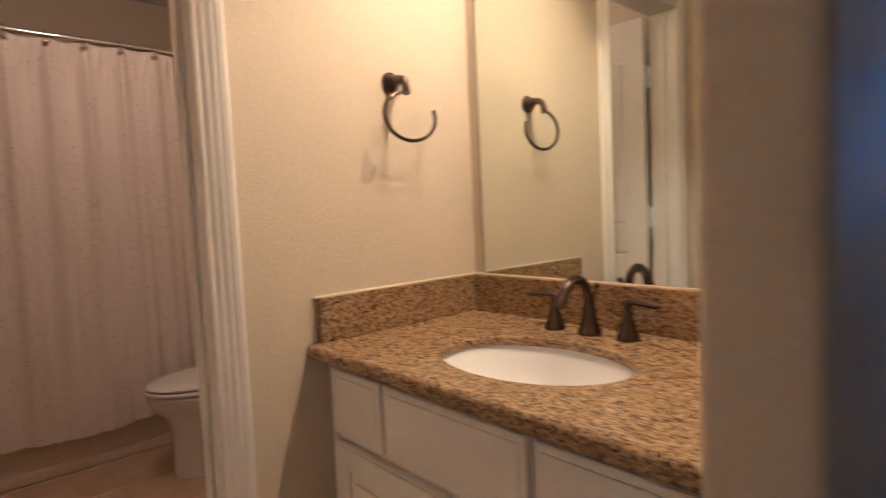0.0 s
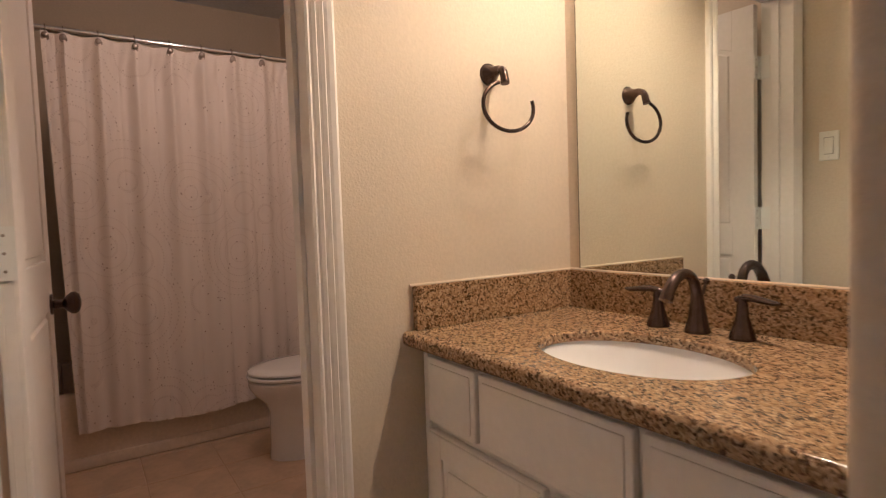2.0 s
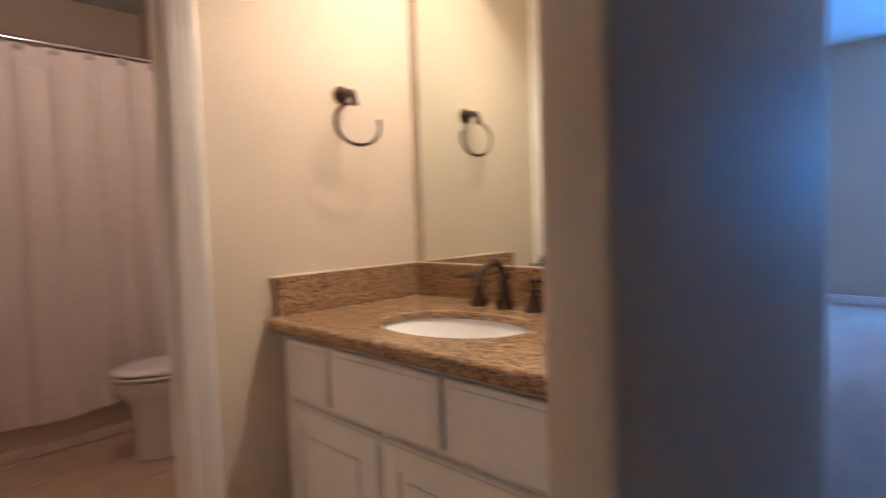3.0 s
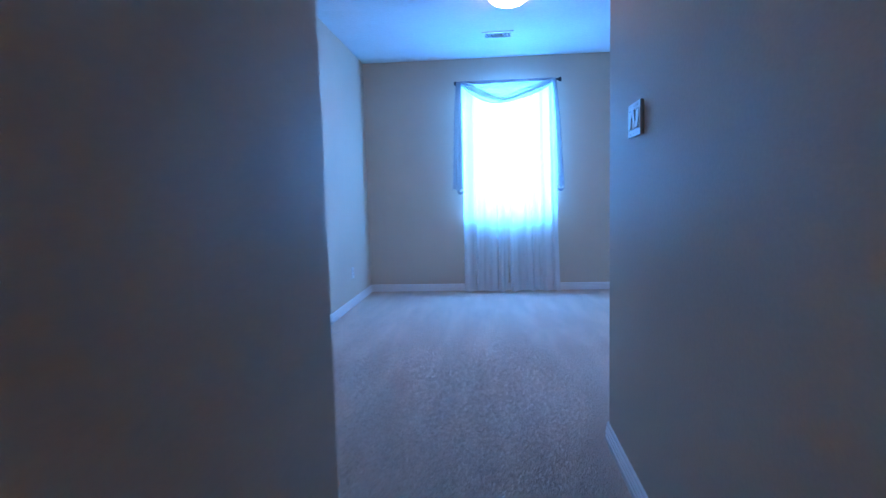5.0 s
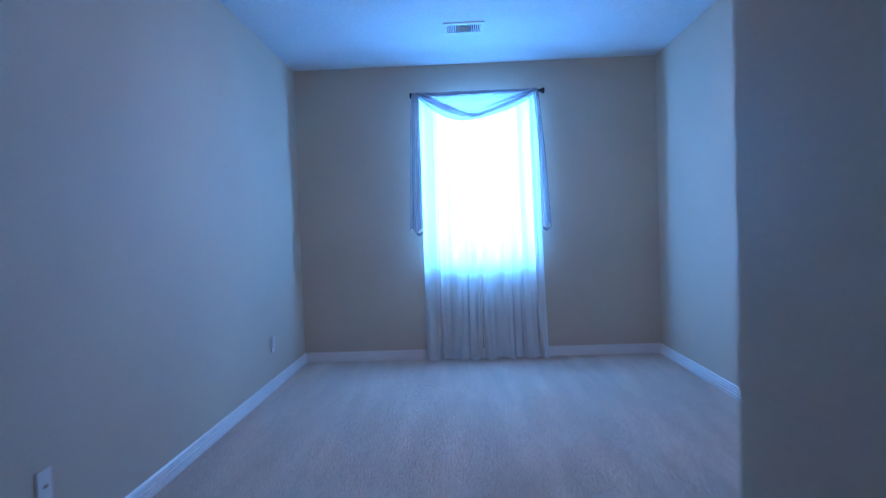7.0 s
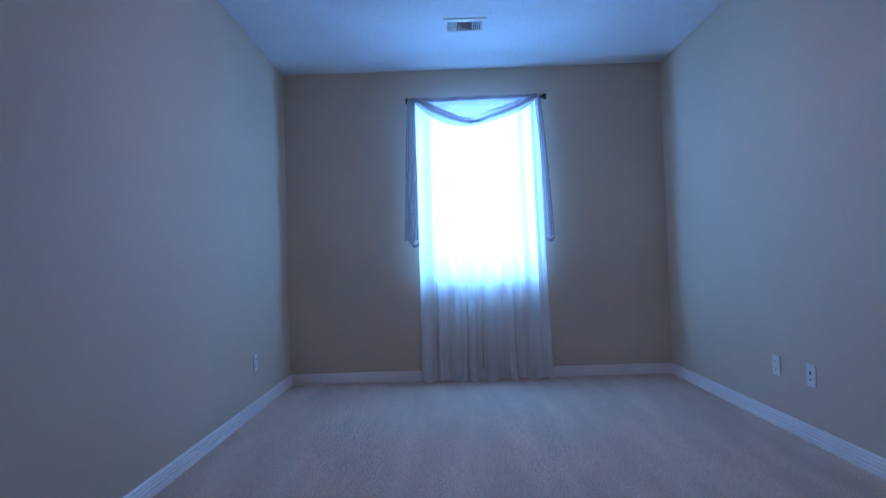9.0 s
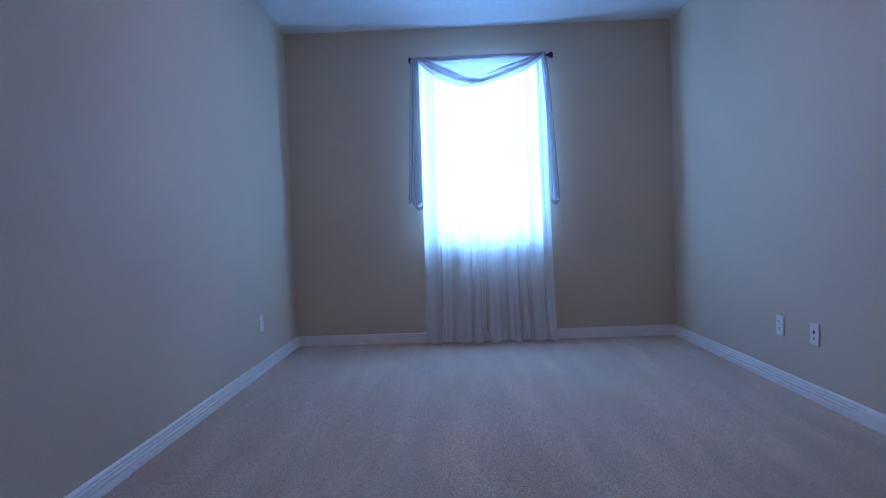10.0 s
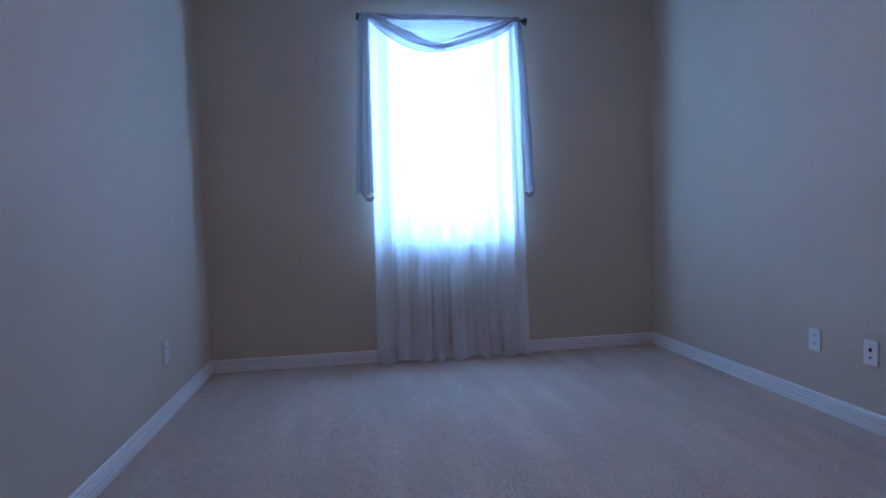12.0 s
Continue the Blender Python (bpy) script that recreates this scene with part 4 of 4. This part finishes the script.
def vanity_light():
    v = thing("vanity_light", (0.585, YM, 2.24), "bronze vanity light bar with three warm bulbs above the mirror", "wall lamp")
    part("back_bar", boxed((-0.30, -0.025, -0.03), (0.30, 0.0, 0.03), 0.006), BRONZE, v)
    for x, y, z in BULBS:
        part("socket", tube([(x - 0.585, -0.025, 0.02), (x - 0.585, y - YM, 0.02), (x - 0.585, y - YM, 0.005)], 0.014, 14), BRONZE, v, smooth=True)
        a, b = x - 0.585, y - YM
        outside = [(0.034, 0.018), (0.026, 0.030), (0.004, 0.046), (-0.028, 0.057), (-0.066, 0.066), (-0.094, 0.073)]
        bm = bmesh.new()
        rings = [[bm.verts.new((a + r * math.cos(2 * math.pi * j / 32), b + r * math.sin(2 * math.pi * j / 32), z)) for j in range(32)]
                 for z, r in outside + [(z, r - 0.003) for z, r in outside[::-1]]]
        for p, q in zip(rings, rings[1:] + rings[:1]):
            for j in range(32):
                bm.faces.new((p[j], p[(j + 1) % 32], q[(j + 1) % 32], q[j]))
        part("shade", bm, FROSTED, v, "frosted glass bell shade", True)


vanity_light()


# ---------------------------------------------------------------- toilet room
def bathtub():
    t = thing("bathtub", (0, 0, 0), "white enamelled alcove bathtub behind the shower curtain", "bathtub")
    ya, yb, xa, xb, r = YS + 0.004, YM - 0.004, -2.495, -1.735, 0.345
    bm = bmesh.new()
    box(bm, (xb - 0.05, ya, 0.001), (xb, yb, r), 0.015, 3)
    box(bm, (xb - 0.012, ya, 0.001), (xb + 0.010, yb, 0.055), 0.004)
    part("apron", bm, TUBWHITE, t, smooth=True)
    bm = bmesh.new()
    box(bm, (xa, ya, 0.001), (xa + 0.06, yb, r)), box(bm, (xa + 0.06, ya, 0.001), (xb - 0.05, ya + 0.10, r)), box(bm, (xa + 0.06, yb - 0.10, 0.001), (xb - 0.05, yb, r))
    box(bm, (xa + 0.06, ya + 0.10, 0.001), (xb - 0.05, yb - 0.10, 0.06))
    part("basin", bm, TUBWHITE, t)


bathtub()
ROD_TUB = (-1.74, 1.925)


def shower_rod():
    r = thing("shower_rod", (ROD_TUB[0], 0, ROD_TUB[1]), "polished chrome shower curtain rod with wall flanges", "curtain rod")
    part("rod", tube([(0, YS + 0.002, 0), (0, YM - 0.002, 0)], 0.0125, 18), CHROME, r, smooth=True)
    part("sleeve", tube([(0, YS + 0.010, 0), (0, YS + 0.50, 0)], 0.0145, 18), CHROME, r, smooth=True)
    for y, s in ((YS + 0.002, 1), (YM - 0.002, -1)):
        part("flange", tube([(0, y, 0), (0, y + s * 0.012, 0), (0, y + s * 0.02, 0)], [0.030, 0.028, 0.016], 24), CHROME, r, smooth=True)


shower_rod()
HOOKS = (0.842, 0.905, 1.033, 1.174, 1.318, 1.456, 1.598, 1.739, 1.880, 2.010)


def shower_curtain():
    t = thing("shower_curtain", (0, 0, 0), "white shower curtain with small printed dots hanging in folds", "curtain")
    y0, y1 = 0.825, 2.040
    top, bot = ROD_TUB[1] - 0.014, 0.165

    def f(u, v):
        y = y0 + (y1 - y0) * u + 0.030 * v * (1 - u) * 1.4
        k = float(np.interp(y, HOOKS, range(len(HOOKS))))
        near = abs(2 * (k - round(k)))                     # 0 at a hook, 1 midway
        sag = 0.010 * near * max(0.0, 1 - v * 12)
        rise = min(1.0, max(0.0, (v - 0.012) / 0.07))
        amp = (0.006 + 0.034 * rise * rise * (3 - 2 * rise)) * (1 - 0.62 * v ** 0.6)
        side = math.sin(2 * math.pi * k + 1.1 * math.sin(2.7 * v + 5 * u))
        near = math.sqrt(near * near + 0.012 + 0.05 * v)
        ridge = 1 - 2 * near ** (0.75 + 0.6 * v) + 0.22 * side + 0.30 * math.sin(4 * math.pi * k + 1.3 + 2 * v)
        x = ROD_TUB[0] + 0.012 + 0.030 * v + amp * ridge * 0.8 + 0.010 * math.sin(11 * u + 2.6 * v) + 0.0015 * math.sin(37 * u + 4 * v)
        pucker = max(0.0, 1 - abs(v - 0.035) / 0.10)
        x += 0.014 * pucker * (0.5 - min(1.0, near + 2.2 * max(0.0, v - 0.02))) + 0.004 * pucker * math.sin(6 * math.pi * k + 30 * v)
        x += 0.003 * math.sin(3 * math.pi * k + 40 * v) * max(0.0, 1 - abs(v - 0.05) / 0.06)
        z = top + (bot - top) * v - sag + 0.012 * v * math.sin(9 * u + 1.0) + 0.020 * v * u
        return x + 0.018 * v, y, z
    part("cloth", cloth(300, 110, f, 1.5, 1.72), CLOTH, t, smooth=True)
    part("header_band", cloth(300, 5, lambda u, v: tuple(Vector(f(u, 0.003 + 0.029 * v)) + Vector((0.0012, 0, 0)))), CLOTH, t, "doubled header band", smooth=True)
    for i, y in enumerate(HOOKS):
        if y > 2.03:
            continue
        front = max(f((y + d - y0) / (y1 - y0), 0.017)[0] for d in (-0.012, 0.0, 0.012))
        part("grommet", tube([(front - 0.004, y, top - 0.030), (front + 0.002, y, top - 0.030)], 0.015, 18), NICKEL, t, "metal grommet")
    for i, y in enumerate(HOOKS):
        if y > 2.03:
            continue
        h = thing("curtain_hook", (ROD_TUB[0], y, ROD_TUB[1]), "metal curtain hook with a round ball", "curtain hook", "shower curtain hooks")
        ring = [(0.019 * math.cos(radians(a)), 0.002 * math.sin(radians(3 * a)), -0.006 + 0.026 * math.sin(radians(a))) for a in range(-120, 200, 20)]
        part("wire", tube(ring, 0.0018, 8), NICKEL, h, smooth=True)
        part("stem", tube([(0.019, 0, -0.006), (0.026, 0, -0.024), (0.034, 0, -0.034)], 0.002, 8), NICKEL, h)
        ball = [(d, math.sqrt(max(0.013 ** 2 - (d - 0.013) ** 2, 4e-6))) for d in (0.0003, 0.003, 0.007, 0.013, 0.019, 0.023, 0.0257)]
        part("ball", tube([(0.030 + d * 0.45, 0, -0.036) for d, _ in ball], [q for _, q in ball], 18), NICKEL, h, smooth=True)


shower_curtain()


def toilet(x, y):
    """Faces -y; y is the wall behind it."""
    t = thing("toilet", (x, y, 0), "white china toilet with closed lid", "toilet")
    cy = -0.337
    rings = [(0, -0.315, 0.001, 0.105, 0.190), (0, -0.315, 0.02, 0.104, 0.190), (0, -0.315, 0.06, 0.100, 0.186), (0, -0.315, 0.22, 0.100, 0.184), (0, -0.32, 0.262, 0.114, 0.198),
             (0, -0.33, 0.30, 0.150, 0.228), (0, cy, 0.335, 0.172, 0.245), (0, cy, 0.365, 0.178, 0.250), (0, cy, 0.372, 0.170, 0.242)]
    part("bowl", loft(rings, 44), CERAMIC, t, smooth=True)
    part("seat", loft([(0, cy, 0.3765, 0.168, 0.240), (0, cy, 0.379, 0.181, 0.253), (0, cy, 0.388, 0.183, 0.255), (0, cy, 0.394, 0.176, 0.248)], 44), CERAMIC, t, smooth=True)
    part("lid", loft([(0, cy + 0.002, 0.3995, 0.170, 0.240), (0, cy + 0.002, 0.402, 0.182, 0.252), (0, cy + 0.002, 0.410, 0.181, 0.251), (0, cy + 0.002, 0.419, 0.168, 0.238), (0, cy + 0.002, 0.424, 0.12, 0.19)], 44), CERAMIC, t, smooth=True)
    part("tank", loft([(0, -0.105, 0.36, 0.185, 0.080, 5), (0, -0.105, 0.40, 0.200, 0.088, 6), (0, -0.105, 0.69, 0.215, 0.095, 6)], 44), CERAMIC, t, smooth=True)
    part("tank_lid", loft([(0, -0.105, 0.691, 0.222, 0.101, 6), (0, -0.105, 0.715, 0.224, 0.101, 6), (0, -0.105, 0.724, 0.212, 0.092, 6)], 44), CERAMIC, t, smooth=True)
    part("foot_link", boxed((-0.09, -0.20, 0.001), (0.09, -0.03, 0.36), 0.02, 3), CERAMIC, t)


toilet(-1.325, YM)


# ---------------------------------------------------------------- bathroom floor tiles
sub = setting("floor_bathroom", boxed((-2.50, YS, -0.1), (HL - 0.06, YM, -0.0025)), GROUT, "beige ceramic tile floor with sanded grout", "tile floor")
TP, GX, GY = 0.305, -1.70, 1.400 - 3 * 0.305
tile_mesh = {}
for i in range(-3, 10):
    for j in range(0, 6):
        a, b = max(GX + i * TP + 0.0025, -1.76), min(GX + (i + 1) * TP - 0.0025, HL - 0.06)
        c, d = max(GY + j * TP + 0.0025, YS + 0.001), min(GY + (j + 1) * TP - 0.0025, YM - 0.001)
        if b - a < 0.02 or d - c < 0.02:
            continue
        key = (round(b - a, 3), round(d - c, 3))
        if key not in tile_mesh:
            bm = boxed((-(b - a) / 2, -(d - c) / 2, -0.008), ((b - a) / 2, (d - c) / 2, 0.0), 0.0018, 1)
            me = bpy.data.meshes.new("tile")
            bm.to_mesh(me)
            bm.free()
            me.materials.append(TILE)
            tile_mesh[key] = me
        o = new("tile", tile_mesh[key])
        o.parent = sub
        o.location = ((a + b) / 2, (c + d) / 2, 0)
part("threshold", boxed((HL - 0.075, 0.62, -0.004), (HL - 0.045, JY, 0.006), 0.003), TRIM, sub)


# ---------------------------------------------------------------- carpet tufts
def tuft_material():
    m, n, l, p = nodes_of("carpet_tufts")
    geo, ramp = n.new("ShaderNodeNewGeometry"), n.new("ShaderNodeValToRGB")
    e = ramp.color_ramp.elements
    e[0].position, e[0].color = 0.0, (0.62, 0.515, 0.425, 1)
    e[1].position, e[1].color = 1.0, (0.74, 0.635, 0.535, 1)
    q = e.new(0.25)
    q.color = (0.69, 0.585, 0.49, 1)
    tc, lie, track, lift, tone = (n.new("ShaderNode" + k) for k in ("TexCoord", "Mapping", "TexNoise", "MapRange", "VectorMath"))
    lie.inputs["Scale"].default_value, lie.inputs["Rotation"].default_value = (4.0, 0.7, 1.0), (0, 0, 0.12)
    track.inputs["Scale"].default_value, track.inputs["Detail"].default_value = 1.4, 4
    lift.inputs["From Min"].default_value, lift.inputs["From Max"].default_value = 0.42, 0.66
    lift.inputs["To Min"].default_value, lift.inputs["To Max"].default_value = 0.92, 1.14
    tone.operation = "SCALE"
    l.new(tc.outputs["Object"], lie.inputs["Vector"]), l.new(lie.outputs["Vector"], track.inputs["Vector"])
    l.new(track.outputs["Fac"], lift.inputs["Value"]), l.new(lift.outputs["Result"], tone.inputs["Scale"])
    l.new(geo.outputs["Random Per Island"], ramp.inputs["Fac"]), l.new(ramp.outputs["Color"], tone.inputs[0])
    l.new(tone.outputs["Vector"], p.inputs["Base Color"])
    p.inputs["Roughness"].default_value, p.inputs["Specular IOR Level"].default_value = 1.0, 0.1
    return m


def carpet_tufts():
    """Leaning three-sided tufts over the carpeted plan."""
    rng = np.random.RandomState(7)
    spots = []
    for xa, xb, ya, yb in ((XW + 0.018, XE - 0.018, YR, YN - 0.018), (XW + 0.018, HR, YL + 0.018, YR), (HL + 0.018, HR - 0.018, 1.0, YL + 0.018)):
        count = int((xb - xa) * (yb - ya) * 24000)
        spots.append(np.column_stack((rng.uniform(xa, xb, count), rng.uniform(ya, yb, count))))
    spots = np.vstack(spots)
    k = len(spots)
    turn, size = rng.uniform(0, 2 * np.pi, k), rng.uniform(0.0034, 0.0056, k)
    high, lean = rng.uniform(0.0009, 0.0022, k), rng.normal(0, 0.0021, (k, 2))
    v = np.zeros((k, 4, 3), np.float32)
    for i in range(3):
        a = turn + i * 2 * np.pi / 3
        v[:, i, 0], v[:, i, 1] = spots[:, 0] + size * np.cos(a), spots[:, 1] + size * np.sin(a)
        v[:, i, 2] = 0.0002
    v[:, 3, :2], v[:, 3, 2] = spots + lean, high
    f = (np.arange(k)[:, None, None] * 4 + np.array([[0, 1, 3], [1, 2, 3], [2, 0, 3]])[None]).astype(np.int32)
    me = bpy.data.meshes.new("carpet_tufts")
    me.vertices.add(4 * k)
    me.vertices.foreach_set("co", v.ravel())
    me.loops.add(9 * k)
    me.loops.foreach_set("vertex_index", f.ravel())
    me.polygons.add(3 * k)
    me.polygons.foreach_set("loop_start", np.arange(0, 9 * k, 3, dtype=np.int32))
    me.update(calc_edges=True)
    me.materials.append(tuft_material())
    tagged(new("carpet_pile", me), "beige cut-pile carpet tufts with faint vacuum tracks", "carpet", kind="stuff")


carpet_tufts()
